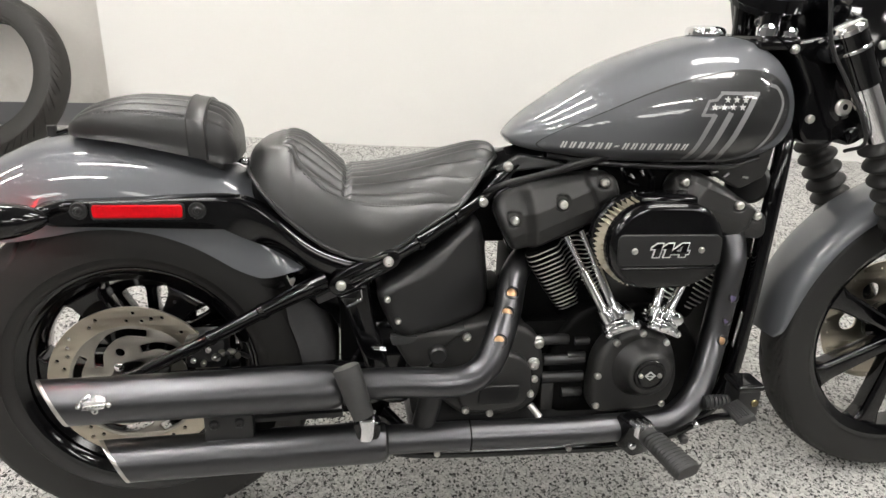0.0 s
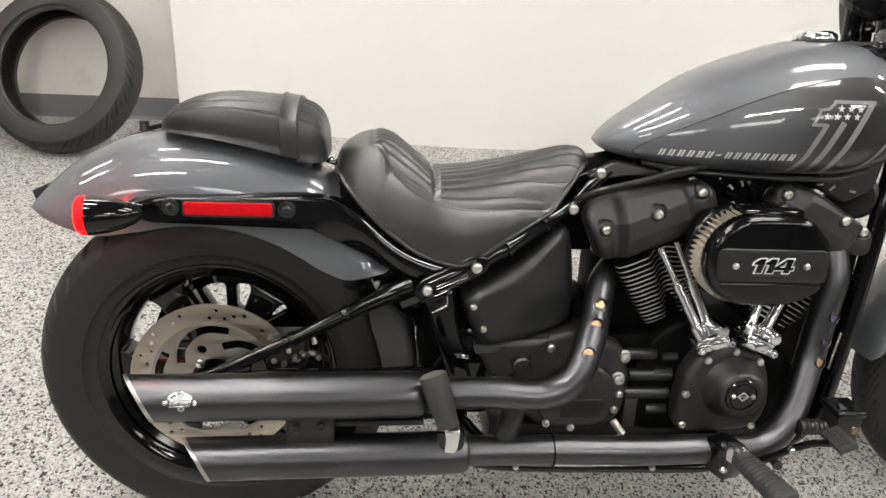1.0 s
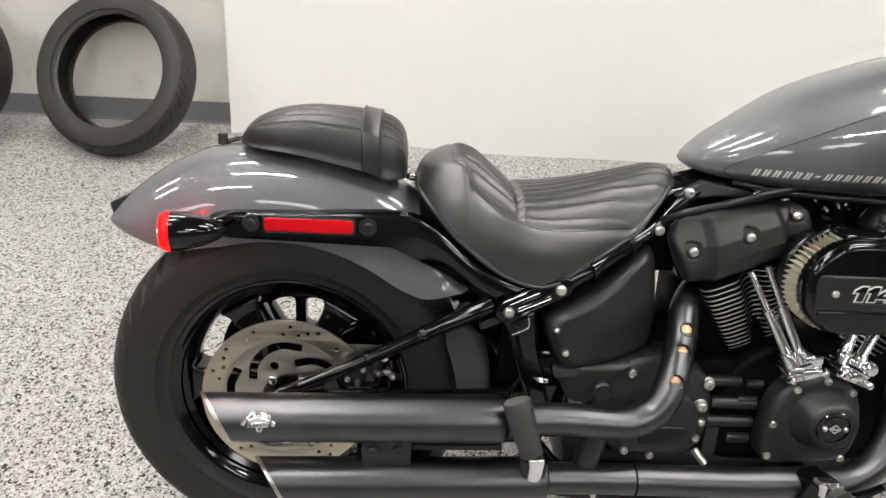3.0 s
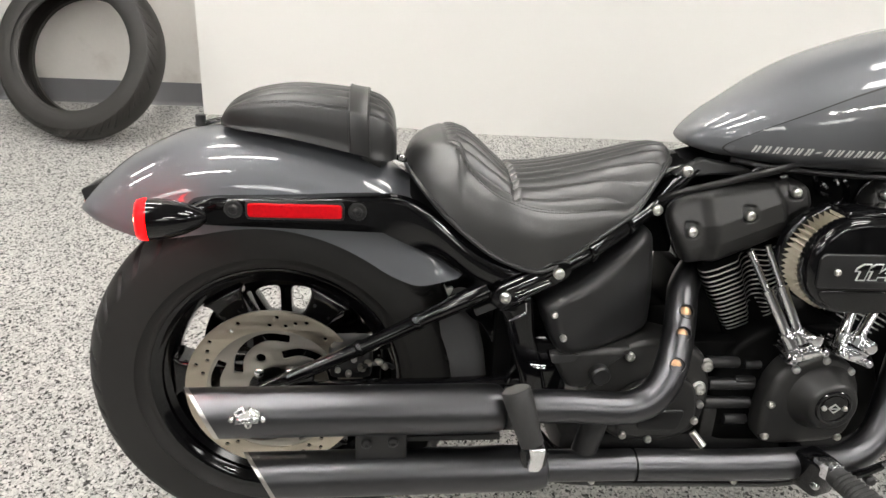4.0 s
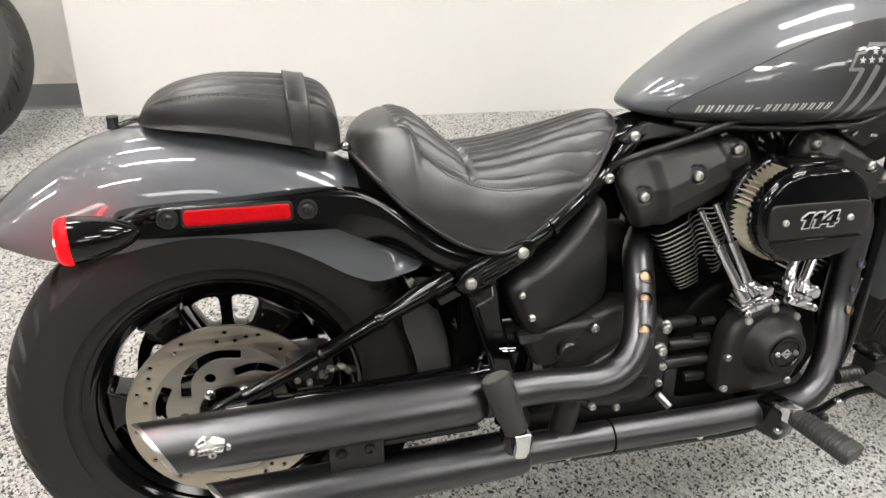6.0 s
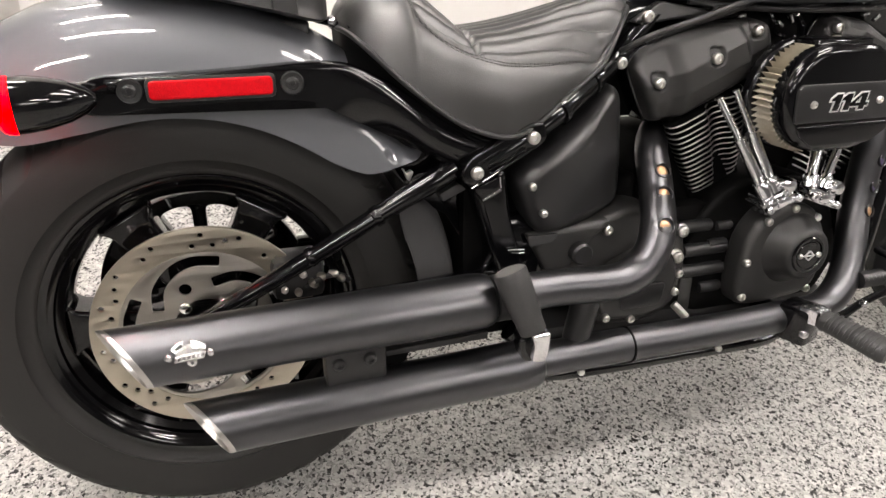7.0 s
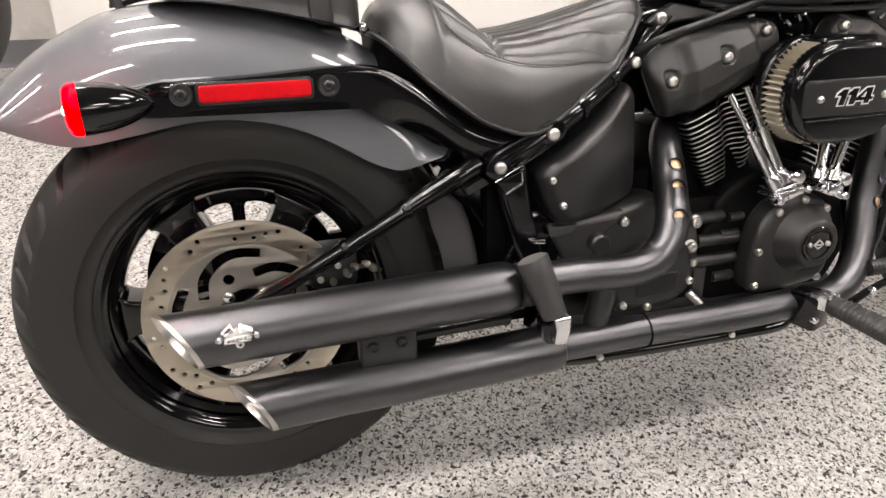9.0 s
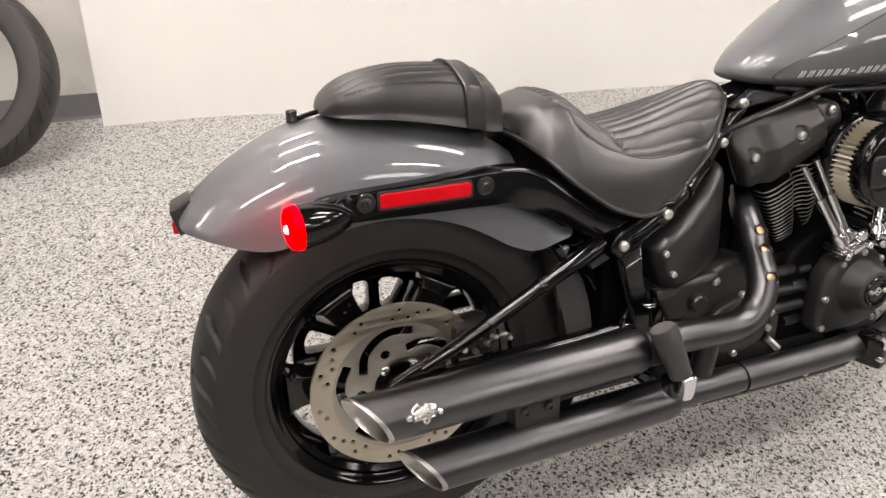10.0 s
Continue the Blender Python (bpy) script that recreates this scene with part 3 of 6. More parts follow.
def fenders():
    ang = [36.2, 37.5, 39.7, 42.9, 49.7, 58, 69, 80, 92, 106, 112, 119, 124, 128, 131, 133]
    top = line(ang, [0.398, 0.400, 0.404, 0.409, 0.418, 0.426, 0.433, 0.438, 0.443, 0.4505, 0.449, 0.4465, 0.443, 0.4395, 0.436, 0.432])
    side = line(ang, [0.372, 0.350, 0.323, 0.3065, 0.294, 0.2916, 0.2927, 0.295, 0.2975, 0.301, 0.306, 0.317, 0.333, 0.362, 0.396, 0.420])
    half = line(ang, [0.103, 0.103, 0.103, 0.103, 0.103, 0.103, 0.103, 0.103, 0.103, 0.103, 0.102, 0.100, 0.097, 0.092, 0.082, 0.060])
    rear = part("rear_fender", arc_shell(REAR, 36.2, 133, top, side, half, n=90, square=2.5), GREY_PAINT, motorcycle, "gunmetal grey painted steel rear fender")
    ang = [40, 60, 100, 140, 160, 170, 174, 176]
    ft = line(ang, [0.372, 0.374, 0.374, 0.372, 0.369, 0.367, 0.366, 0.364])
    fs = line(ang, [0.345, 0.338, 0.334, 0.335, 0.337, 0.342, 0.348, 0.357])
    fh = line(ang, [0.066, 0.067, 0.067, 0.067, 0.067, 0.066, 0.063, 0.054])
    part("front_fender", arc_shell(FRONT, 40, 176, ft, fs, fh, square=2.4), GREY_PAINT, motorcycle, "gunmetal grey painted front fender")
    # the struts, their reflectors and screws, on both flanks
    outline = rounded([(-0.112, 0.652), (-0.09, 0.667), (0.05, 0.673), (0.19, 0.677), (0.253, 0.656), (0.33, 0.611), (0.398, 0.588), (0.448, 0.584), (0.440, 0.540), (0.402, 0.513), (0.372, 0.520), (0.3554, 0.531), (0.3246, 0.5545), (0.293, 0.5795), (0.2653, 0.6010), (0.238, 0.6160), (0.189, 0.6300), (0.140, 0.6370), (0.05, 0.6375), (-0.03, 0.636), (-0.09, 0.630)], 5)
    spine = line([0.10, 0.19, 0.253, 0.33, 0.40, 0.45], [0.655, 0.650, 0.630, 0.572, 0.546, 0.550])
    for s in (-1, 1):
        roll = lambda x, z: -0.1255 - 0.014 * soft_step(0.20, 0.33, x) + min(0.024, 0.025 * soft_step(0.17, 0.30, x) * ((z - spine(x)) / 0.045) ** 2)
        bm = cast_cover(outline, roll, -0.095, 0.007, 0.008, 260, 26)
        if s > 0:
            bm.transform(Matrix.Diagonal((1, -1, 1, 1)))
        strut = part("fender_strut", bm, GLOSS, motorcycle, "gloss black fender strut", angle=60)
        part("reflector", plate(softened([(-0.022, 0.644), (0.118, 0.644), (0.118, 0.666), (-0.022, 0.666)], 0.006), s * 0.1265, 0.006, (), 0.0018, 2), RED_REFLECTOR, strut, "long red reflector")
        part("reflector_frame", plate(softened([(-0.0255, 0.6405), (0.1215, 0.6405), (0.1215, 0.6695), (-0.0255, 0.6695)], 0.008), s * 0.1255, 0.004, (), 0.001, 1), SATIN, strut)
        if s < 0:
            ring = mesh_of("washer", lathe([(0.006, 0.003), (0.013, 0.003), (0.0145, -0.001), (0.013, -0.005), (0.006, -0.004)], 20), SATIN)
            for x, z in ((-0.042, 0.656), (0.141, 0.656)):
                ob = part("washer", ring, None, strut)
                ob.location = (x, -0.126, z)
            bolts(strut, BLACK_BOLT, [(-0.042, -0.127, 0.656), (0.141, -0.127, 0.656)])


def turn_signals():
    for s in (-1, 1):
        y = s * 0.165
        prof = [(0.0, 0.078), (0.006, 0.077), (0.014, 0.068), (0.022, 0.050), (0.0275, 0.028), (0.0295, 0.008), (0.0295, 0.0), (0.028, -0.001), (0.0, -0.001)]
        turn = Matrix.Translation((-0.146, s * 0.186, 0.656)) @ Matrix.Rotation(radians(-90 - 11 * s), 4, "Z")
        body = part("turn_signal", moved(spun(prof, 40), turn), GLOSS, motorcycle, "gloss black bullet turn signal")
        lens = [(0.0, -0.0146), (0.0064, -0.0146), (0.0068, -0.0160), (0.009, -0.0163), (0.0165, -0.0155), (0.0225, -0.0142), (0.0265, -0.0120), (0.0286, -0.0085), (0.0292, -0.0045), (0.0294, -0.001), (0.0, -0.001)]
        part("lens", moved(spun(lens, 40), turn), RED_LENS, body, "lit red lens")
        part("led_core", moved(spun([(0, -0.0042), (0.0025, -0.0038), (0.0048, -0.0024), (0.0061, -0.0004), (0.0062, 0.001), (0, 0.001)], 20), turn @ Matrix.Translation((0, -0.0146, 0))), HOT, body, "bright lamp core")
        part("stalk", tube([(-0.104, s * 0.172, 0.658), (-0.085, s * 0.153, 0.662), (-0.07, s * 0.13, 0.664), (-0.05, s * 0.112, 0.660)], [0.008, 0.010, 0.010, 0.011], 12), GLOSS, body)


def pad_rise(k):
    """The pad's section: an arched top, a welted edge and a steep side wall that tucks under."""
    if k < 0.92:
        return 1 - 0.30 * (k / 0.92) ** 2.2
    t = (k - 0.92) / 0.08
    return 0.06 + 0.64 * (1 - t ** 1.1)


def pillion():
    xs = [-0.0755, -0.071, -0.062, -0.046, -0.016, 0.034, 0.085, 0.135, 0.165, 0.181, 0.191, 0.1965, 0.199]
    top = line(xs, [0.772, 0.783, 0.796, 0.808, 0.820, 0.8285, 0.8280, 0.8235, 0.817, 0.808, 0.795, 0.778, 0.755])
    low = line([-0.0755, -0.05, 0.015, 0.08, 0.138, 0.18, 0.199], [0.767, 0.764, 0.757, 0.7445, 0.731, 0.721, 0.722])
    wid = line([-0.0755, -0.071, -0.062, -0.046, -0.01, 0.05, 0.12, 0.17, 0.187, 0.195, 0.199], [0.030, 0.046, 0.061, 0.074, 0.087, 0.093, 0.0945, 0.092, 0.085, 0.073, 0.055])
    stations = sorted(set([-0.0755 + 0.02 * (q / 12) ** 1.6 for q in range(13)] + list(np.linspace(-0.05, 0.178, 60)) + [0.199 - 0.02 * (q / 12) ** 1.6 for q in range(13)]))

    def edge_fade(x):
        return max(0.0, min(1.0, (x + 0.070) / 0.035, (0.197 - x) / 0.012))
    rings = []
    for x in stations:
        zt, zb, w = top(x), low(x), wid(x)
        ring = []
        for frac in np.linspace(1, -1, 150):
            y = w * math.copysign(1 - (1 - abs(frac)) ** 1.5, frac)
            k = abs(y) / w
            z = zb + (zt - zb) * pad_rise(k)
            if k < 0.80:
                z -= 0.0052 * (1 - abs(math.sin(math.pi * y / 0.0235)) ** 0.55) * edge_fade(x)
            z -= 0.0030 * (math.exp(-((k - 0.82) / 0.010) ** 2) + math.exp(-((k - 0.905) / 0.010) ** 2)) * edge_fade(x)
            bulge = 0.0025 * math.sin(math.pi * min(1.0, max(0.0, (k - 0.90) / 0.10))) - 0.0015 * max(0.0, (k - 0.95) / 0.05)
            ring.append(Vector((x, y + math.copysign(bulge, y), z)))
        for frac in np.linspace(-0.995, 0.995, 40):
            ring.append(Vector((x, w * frac, zb + (zt - zb) * 0.10 * abs(frac) ** 8)))
        rings.append(ring)
    pad = part("pillion_pad", skin(rings), PAD_VINYL, motorcycle, "black pleated vinyl passenger pad with a strap")
    # two rows of stitches along the welted edge
    for k in (0.845, 0.880):
        for s in (-1, 1):
            bm = bmesh.new()
            for x in np.arange(-0.045, 0.118, 0.0062):
                a, b = (Vector((q, s * wid(q) * k, low(q) + (top(q) - low(q)) * pad_rise(k) + 0.0005)) for q in (x, x + 0.0040))
                stitch(bm, a, b)
            part("stitching", bm, THREAD, pad, "dark thread stitching")
    # the strap runs over the pad and down both sides, with a raised hem on each edge
    rings = []
    for x, g in ((0.1235, 0.0008), (0.1240, 0.0040), (0.1262, 0.0052), (0.1285, 0.0040), (0.1500, 0.0040), (0.1523, 0.0052), (0.1545, 0.0040), (0.1550, 0.0008)):
        ring = []
        for frac in np.linspace(1, -1, 80):
            k = 1 - (1 - abs(frac)) ** 1.5
            rise = pad_rise(k)
            bulge = 0.0025 * math.sin(math.pi * min(1.0, max(0.0, (k - 0.90) / 0.10))) - 0.0015 * max(0.0, (k - 0.95) / 0.05)
            ring.append(Vector((x + 0.004 * (1 - rise), math.copysign((wid(x) + g) * k + bulge, frac), low(x) + (top(x) + g - low(x)) * rise)))
        for frac in np.linspace(-0.95, 0.95, 20):
            ring.append(Vector((x, (wid(x) + g) * frac, low(x) + 0.006)))
        rings.append(ring)
    part("strap", skin(rings, cap=False), PAD_VINYL, pad, "black vinyl passenger strap")
    part("pad_base", block(0.100, 0.176, -0.048, 0.048, 0.688, 0.724, 0.006), SATIN, pad)
    part("mounting_tab", tube([(-0.116, 0, 0.757), (-0.09, 0, 0.765), (-0.06, 0, 0.770)], 0.004, 8), GLOSS, pad)
    part("thumb_nut", moved(spun([(0, 0), (0.009, 0), (0.009, 0.004), (0.008, 0.006), (0.0085, 0.016), (0.007, 0.018), (0, 0.018)], 16), Matrix.Translation((-0.114, 0, 0.756)) @ Matrix.Rotation(radians(90), 4, "X")), SATIN, pad)
    part("strap_pin", tube([(0.188, -0.02, 0.722), (0.212, -0.03, 0.716), (0.235, -0.035, 0.712)], 0.0045, 10), GLOSS, pad)
    part("pin_head", moved(spun([(0, -0.007), (0.006, -0.005), (0.0075, 0), (0.006, 0.005), (0, 0.007)], 14), Matrix.Translation((0.208, -0.031, 0.720))), CHROME, pad)


def stitch(bm, a, b, r=0.0010):
    """One short thread between two places."""
    d = (b - a).normalized()
    n = d.orthogonal().normalized()
    up = d.cross(n)
    ra, rb = ([bm.verts.new(p + (n * math.cos(q) + up * math.sin(q)) * r) for q in np.linspace(0, 2 * math.pi, 6, endpoint=False)] for p in (a, b))
    for q in range(6):
        bm.faces.new((ra[q], ra[(q + 1) % 6], rb[(q + 1) % 6], rb[q]))
    bm.faces.new(ra[::-1])
    bm.faces.new(rb)


SX = [0.213, 0.2165, 0.224, 0.242, 0.262, 0.275, 0.291, 0.310, 0.3295, 0.359, 0.385, 0.418, 0.447, 0.476, 0.515, 0.563, 0.601, 0.625, 0.643, 0.655, 0.662]
SEAT_TOP = line(SX, [0.719, 0.730, 0.742, 0.756, 0.7640, 0.7680, 0.7700, 0.7660, 0.7525, 0.7275, 0.7075, 0.7085, 0.7125, 0.7185, 0.7275, 0.7405, 0.7505, 0.7545, 0.7535, 0.7470, 0.7370])
SEAM_Y = line([0.213, 0.224, 0.242, 0.262, 0.292, 0.307, 0.341, 0.382, 0.428, 0.484, 0.534, 0.575, 0.601, 0.630, 0.648, 0.657, 0.662], [0.012, 0.040, 0.062, 0.075, 0.088, 0.100, 0.115, 0.1275, 0.1265, 0.1160, 0.1000, 0.0830, 0.0715, 0.0540, 0.0370, 0.0220, 0.0080])
SEAM_Z = line([0.213, 0.224, 0.242, 0.262, 0.292, 0.307, 0.341, 0.382, 0.428, 0.484, 0.534, 0.575, 0.601, 0.630, 0.648, 0.657, 0.662], [0.718, 0.7375, 0.7490, 0.7550, 0.7560, 0.7290, 0.6990, 0.6810, 0.6705, 0.6655, 0.6635, 0.6590, 0.6760, 0.7060, 0.7240, 0.7300, 0.7320])
EDGE_Y = line([0.213, 0.2165, 0.224, 0.248, 0.2725, 0.3066, 0.350, 0.395, 0.426, 0.466, 0.512, 0.556, 0.586, 0.615, 0.638, 0.652, 0.662], [0.018, 0.050, 0.084, 0.120, 0.135, 0.144, 0.149, 0.1515, 0.1515, 0.1440, 0.1280, 0.1060, 0.0885, 0.0680, 0.0490, 0.0320, 0.0110])
EDGE_Z = line([0.213, 0.2165, 0.224, 0.248, 0.2725, 0.3066, 0.350, 0.395, 0.426, 0.466, 0.512, 0.556, 0.586, 0.615, 0.638, 0.652, 0.662], [0.710, 0.7080, 0.7030, 0.6790, 0.6540, 0.6255, 0.5945, 0.5765, 0.5725, 0.5890, 0.6165, 0.6380, 0.6520, 0.6850, 0.7130, 0.7240, 0.7280])


def on_seat(x, u):
    """The seat's skin at x: u runs 0 to 1 over the pleated panel to its seam, then 1 to 2 down the side."""
    if u <= 1:
        return SEAM_Y(x) * u, SEAT_TOP(x) - (SEAT_TOP(x) - SEAM_Z(x)) * (0.25 * u ** 2 + 0.75 * u ** 3.2)
    t = u - 1
    ys, zs, ye, ze = SEAM_Y(x), SEAM_Z(x), EDGE_Y(x), EDGE_Z(x)
    swell = 0.13 * math.hypot(ye - ys, ze - zs) * math.sin(math.pi * t ** 0.75)
    return ys + (ye - ys) * t + swell * 0.9, zs + (ze - zs) * t + swell * 0.35


def solo_seat():
    stations = sorted(set([0.213 + 0.03 * (q / 16) ** 1.7 for q in range(17)] + list(np.linspace(0.245, 0.640, 130)) + [0.662 - 0.022 * (q / 14) ** 1.7 for q in range(15)]))
    across = [1 + (1 - q / 26) for q in range(26)] + list(np.linspace(1, 0, 120))
    pleat = line([0.27, 0.34, 0.39, 0.48, 0.56, 0.62, 0.665], [0.0200, 0.0230, 0.0252, 0.0222, 0.0186, 0.0168, 0.0160])
    rings = []
    for x in stations:
        right = []
        tip = (SEAT_TOP(x + 0.003) - SEAT_TOP(x - 0.003)) / 0.006
        tip = max(-1.3, min(1.3, tip)) if 0.25 < x < 0.64 else 0.0
        for u in across:
            y, z = on_seat(x, u)
            press = 0.0
            if u < 0.97 and 0.276 < x < 0.657:
                # lengthwise pleats, closing up a little towards the nose
                fade = min(1.0, (x - 0.276) / 0.014, (0.657 - x) / 0.012, (0.97 - u) / 0.05)
                press += 0.0085 * fade * (1 - abs(math.sin(math.pi * (y / pleat(x) + 0.5))) ** 0.5)
            if u < 1.0:
                # the fold where the raised back meets the seat
                press += 0.0085 * math.exp(-((x - 0.3835 - 0.004 * (1 - u)) / 0.0042) ** 2)
            if 0.276 < x < 0.60:
                press += 0.0045 * math.exp(-((u - 1.0) / 0.022) ** 2) * min(1.0, (x - 0.276) / 0.02, (0.60 - x) / 0.02)
            if u < 1.0:
                press += 0.0020 * math.exp(-((x - 0.2765) / 0.0035) ** 2)
            q = math.hypot(1, tip)
            right.append(Vector((x + press * tip / q, y, z - press / q)))
        left = [Vector((p.x, -p.y, p.z)) for p in right[:-1]]
        ring = left + right[::-1]
        for y in np.linspace(-0.90, 0.90, 12):
            ring.append(Vector((x, EDGE_Y(x) * y, EDGE_Z(x) + 0.010)))
        rings.append([Vector((p.x, -p.y, p.z)) for p in ring])
    seat = part("seat", skin(rings), LEATHER, motorcycle, "black pleated vinyl solo seat with a raised back", angle=60)
    # added fill in shade black for the dark under the seat's edge
    under = [[Vector((x, EDGE_Y(x) * f, EDGE_Z(x) + dz)) for f, dz in ((-0.92, 0.012), (-0.90, -0.004), (-0.72, -0.045), (0.72, -0.045), (0.90, -0.004), (0.92, 0.012))] for x in np.linspace(0.222, 0.400, 14)]
    part("seat_shade_fill", skin(under), SHADOW_BLACK, seat)
    for s in (-1, 1):
        for u in (1.05, 1.09):
            bm = bmesh.new()
            for x in np.arange(0.288, 0.575, 0.0062):
                ends = []
                for q in (x, x + 0.0040):
                    y, z = on_seat(q, u)
                    ends.append(Vector((q, s * y, z + 0.0004)))
                stitch(bm, *ends)
            part("stitching", bm, THREAD, seat, "dark thread stitching")
        part("piping", tube([(x, s * (EDGE_Y(x) + 0.001), EDGE_Z(x) + 0.002) for x in [0.214, 0.218, 0.226] + list(np.linspace(0.245, 0.640, 16)) + [0.652, 0.661]], 0.0038, 8, 4), SATIN, seat)


TX = [0.676, 0.686, 0.71, 0.745, 0.84, 0.944, 1.02, 1.10, 1.158, 1.195, 1.220, 1.234]
TANK_TOP = line(TX, [0.772, 0.786, 0.808, 0.832, 0.893, 0.934, 0.954, 0.955, 0.936, 0.906, 0.872, 0.846])
TANK_LOW = line(TX, [0.762, 0.752, 0.744, 0.738, 0.727, 0.722, 0.722, 0.724, 0.737, 0.757, 0.782, 0.806])
TANK_WID = line(TX, [0.026, 0.042, 0.061, 0.081, 0.114, 0.132, 0.138, 0.134, 0.117, 0.091, 0.058, 0.026])


def tank_section(x, a):
    zt, zb, w = TANK_TOP(x), TANK_LOW(x), TANK_WID(x)
    zm = zb + 0.36 * (zt - zb)
    c, s = math.cos(a), math.sin(a)
    y = w * math.copysign(abs(c) ** 0.85, c)
    z = zm + (zt - zm) * s ** 0.92 if s >= 0 else zm - (zm - zb) * abs(s) ** 0.7
    return y, z


def tank_side(x, z, lift=0.0):
    """The place on the tank's right flank at x and z."""
    zt, zb, w = TANK_TOP(x), TANK_LOW(x), TANK_WID(x)
    zm = zb + 0.36 * (zt - zb)
    if z >= zm:
        s = min(0.995, max(0.0, (z - zm) / (zt - zm)) ** (1 / 0.92))
    else:
        s = min(0.97, max(0.0, (zm - z) / (zm - zb)) ** (1 / 0.7))
    return Vector((x, -w * math.sqrt(1 - s * s) ** 0.85 - lift, z))


def draped(outline, lift, holes=(), cell=0.006):
    """A thin paint film that follows the tank's flank."""
    bm = curve_mesh(flat_curve([outline, *holes], 0.0, 0.0))
    for _ in range(2):
        bmesh.ops.triangulate(bm, faces=bm.faces)
        long = [e for e in bm.edges if e.calc_length() > cell]
        if long:
            bmesh.ops.subdivide_edges(bm, edges=long, cuts=3)
    bmesh.ops.triangulate(bm, faces=bm.faces)
    for v in bm.verts:
        v.co = tank_side(v.co.x, v.co.y, lift)
    return bm


def star(cx, cz, r):
    return [(cx + q * math.sin(radians(a)), cz + q * math.cos(radians(a))) for a, q in ((k * 36, r if k % 2 == 0 else r * 0.42) for k in range(10))]


def fuel_tank():
    rings = [[Vector((x, *tank_section(x, a))) for a in np.linspace(0, 2 * math.pi, 72, endpoint=False)] for x in np.concatenate([np.linspace(0.676, 0.70, 8), np.linspace(0.708, 1.205, 60), np.linspace(1.210, 1.234, 10)])]
    tank = part("fuel_tank", skin(rings), GREY_PAINT, motorcycle, "gunmetal grey teardrop fuel tank with charcoal side panel", angle=50)
    edge = [(0.722, 0.764), (0.764, 0.791), (0.863, 0.840), (0.922, 0.865), (0.975, 0.883), (1.03, 0.896), (1.08, 0.901), (1.128, 0.894), (1.162, 0.871), (1.176, 0.838), (1.163, 0.800), (1.125, 0.764), (1.05, 0.737), (0.98, 0.731), (0.85, 0.733), (0.77, 0.742), (0.732, 0.752)]
    panel = rounded(edge, 8)
    part("side_panel", draped(panel, 0.0006), DARK_PAINT, tank, "charcoal painted side panel")
    mid = Vector((0.97, 0.80))
    lines = rounded([tuple(mid + (Vector(p) - mid) * (1 - 0.0028 / (Vector(p) - mid).length)) for p in edge], 8)
    part("pinstripe", draped(panel, 0.0010, [lines]), SATIN, tank)
    # row of slanted bars where the maker's name stands
    x = 0.760
    for k in range(15):
        w, h = (0.0088, 0.0118) if k != 6 else (0.007, 0.003)
        z0 = 0.7575 + 0.0003 * k - (0 if k != 6 else -0.0045)
        for q, bar in ((0.0, 0.0034), (0.0052, 0.0034)) if k != 6 else ((0.0, w),):
            part("name_bar", draped([(x + q, z0), (x + q + bar, z0), (x + q + bar + 0.0035, z0 + h), (x + q + 0.0035, z0 + h)], 0.0016), BRIGHT_DECAL, tank)
        x += 0.0147
    # the emblem: a broad upright stroke with a flag, outlined in silver
    emblem = None
    for path, w in (([(1.024, 0.8612), (1.099, 0.8612)], 0.0058), ([(1.0285, 0.862), (1.0171, 0.8495), (1.0037, 0.8473), (0.9940, 0.8232)], 0.0052), ([(0.9915, 0.8236), (1.018, 0.8236)], 0.0052),
                    ([(1.017, 0.8255), (1.002, 0.792), (0.990, 0.760), (0.982, 0.740)], 0.0085), ([(1.0455, 0.829), (1.030, 0.795), (1.018, 0.765), (1.010, 0.734)], 0.0105), ([(1.0935, 0.8630), (1.0774, 0.8304), (1.060, 0.792), (1.047, 0.762), (1.046, 0.738)], 0.0105),
                    ([(1.040, 0.735), (1.070, 0.737), (1.0985, 0.750), (1.1242, 0.7778), (1.1449, 0.8175), (1.1528, 0.8460), (1.1400, 0.8690), (1.122, 0.8760)], 0.0062), ([(0.952, 0.736), (1.000, 0.735), (1.050, 0.735)], 0.0065)):
        pts = [Vector((p.x, p.y)) for p in smooth([(x, z, 0) for x, z in path], 6)] if len(path) > 2 and w != 0.0052 else [Vector(p) for p in path]
        left, right = [], []
        for q, p in enumerate(pts):
            d = (pts[min(q + 1, len(pts) - 1)] - pts[max(q - 1, 0)]).normalized()
            nrm = Vector((-d.y, d.x)) * w / 2
            left.append(tuple(p + nrm))
            right.append(tuple(p - nrm))
        lift = 0.0012 + 0.0001 * len(path)
        if emblem is None:
            emblem = part("emblem", draped(left + right[::-1], lift), SILVER_PAINT, tank, "silver outlined upright emblem")
        else:
            part("emblem_stroke", draped(left + right[::-1], lift), SILVER_PAINT, emblem)
    for sx, sz in ((1.0367, 0.8505), (1.0536, 0.8507), (1.0706, 0.8503), (1.0138, 0.8375), (1.0307, 0.8378), (1.0479, 0.8381), (1.0654, 0.8383)):
        part("emblem_star", draped(star(sx, sz, 0.0066), 0.0024, (), 0.004), BRIGHT_DECAL, emblem)
    cap = part("filler_cap", moved(spun([(0, -0.01), (0.028, -0.01), (0.03, 0.0), (0.036, 0.003), (0.037, 0.010), (0.034, 0.016), (0.026, 0.020), (0.0, 0.022)], 40), Matrix.Translation((1.047, -0.005, 0.951)) @ Matrix.Rotation(radians(90), 4, "X")), CHROME, tank, "polished chrome filler cap")
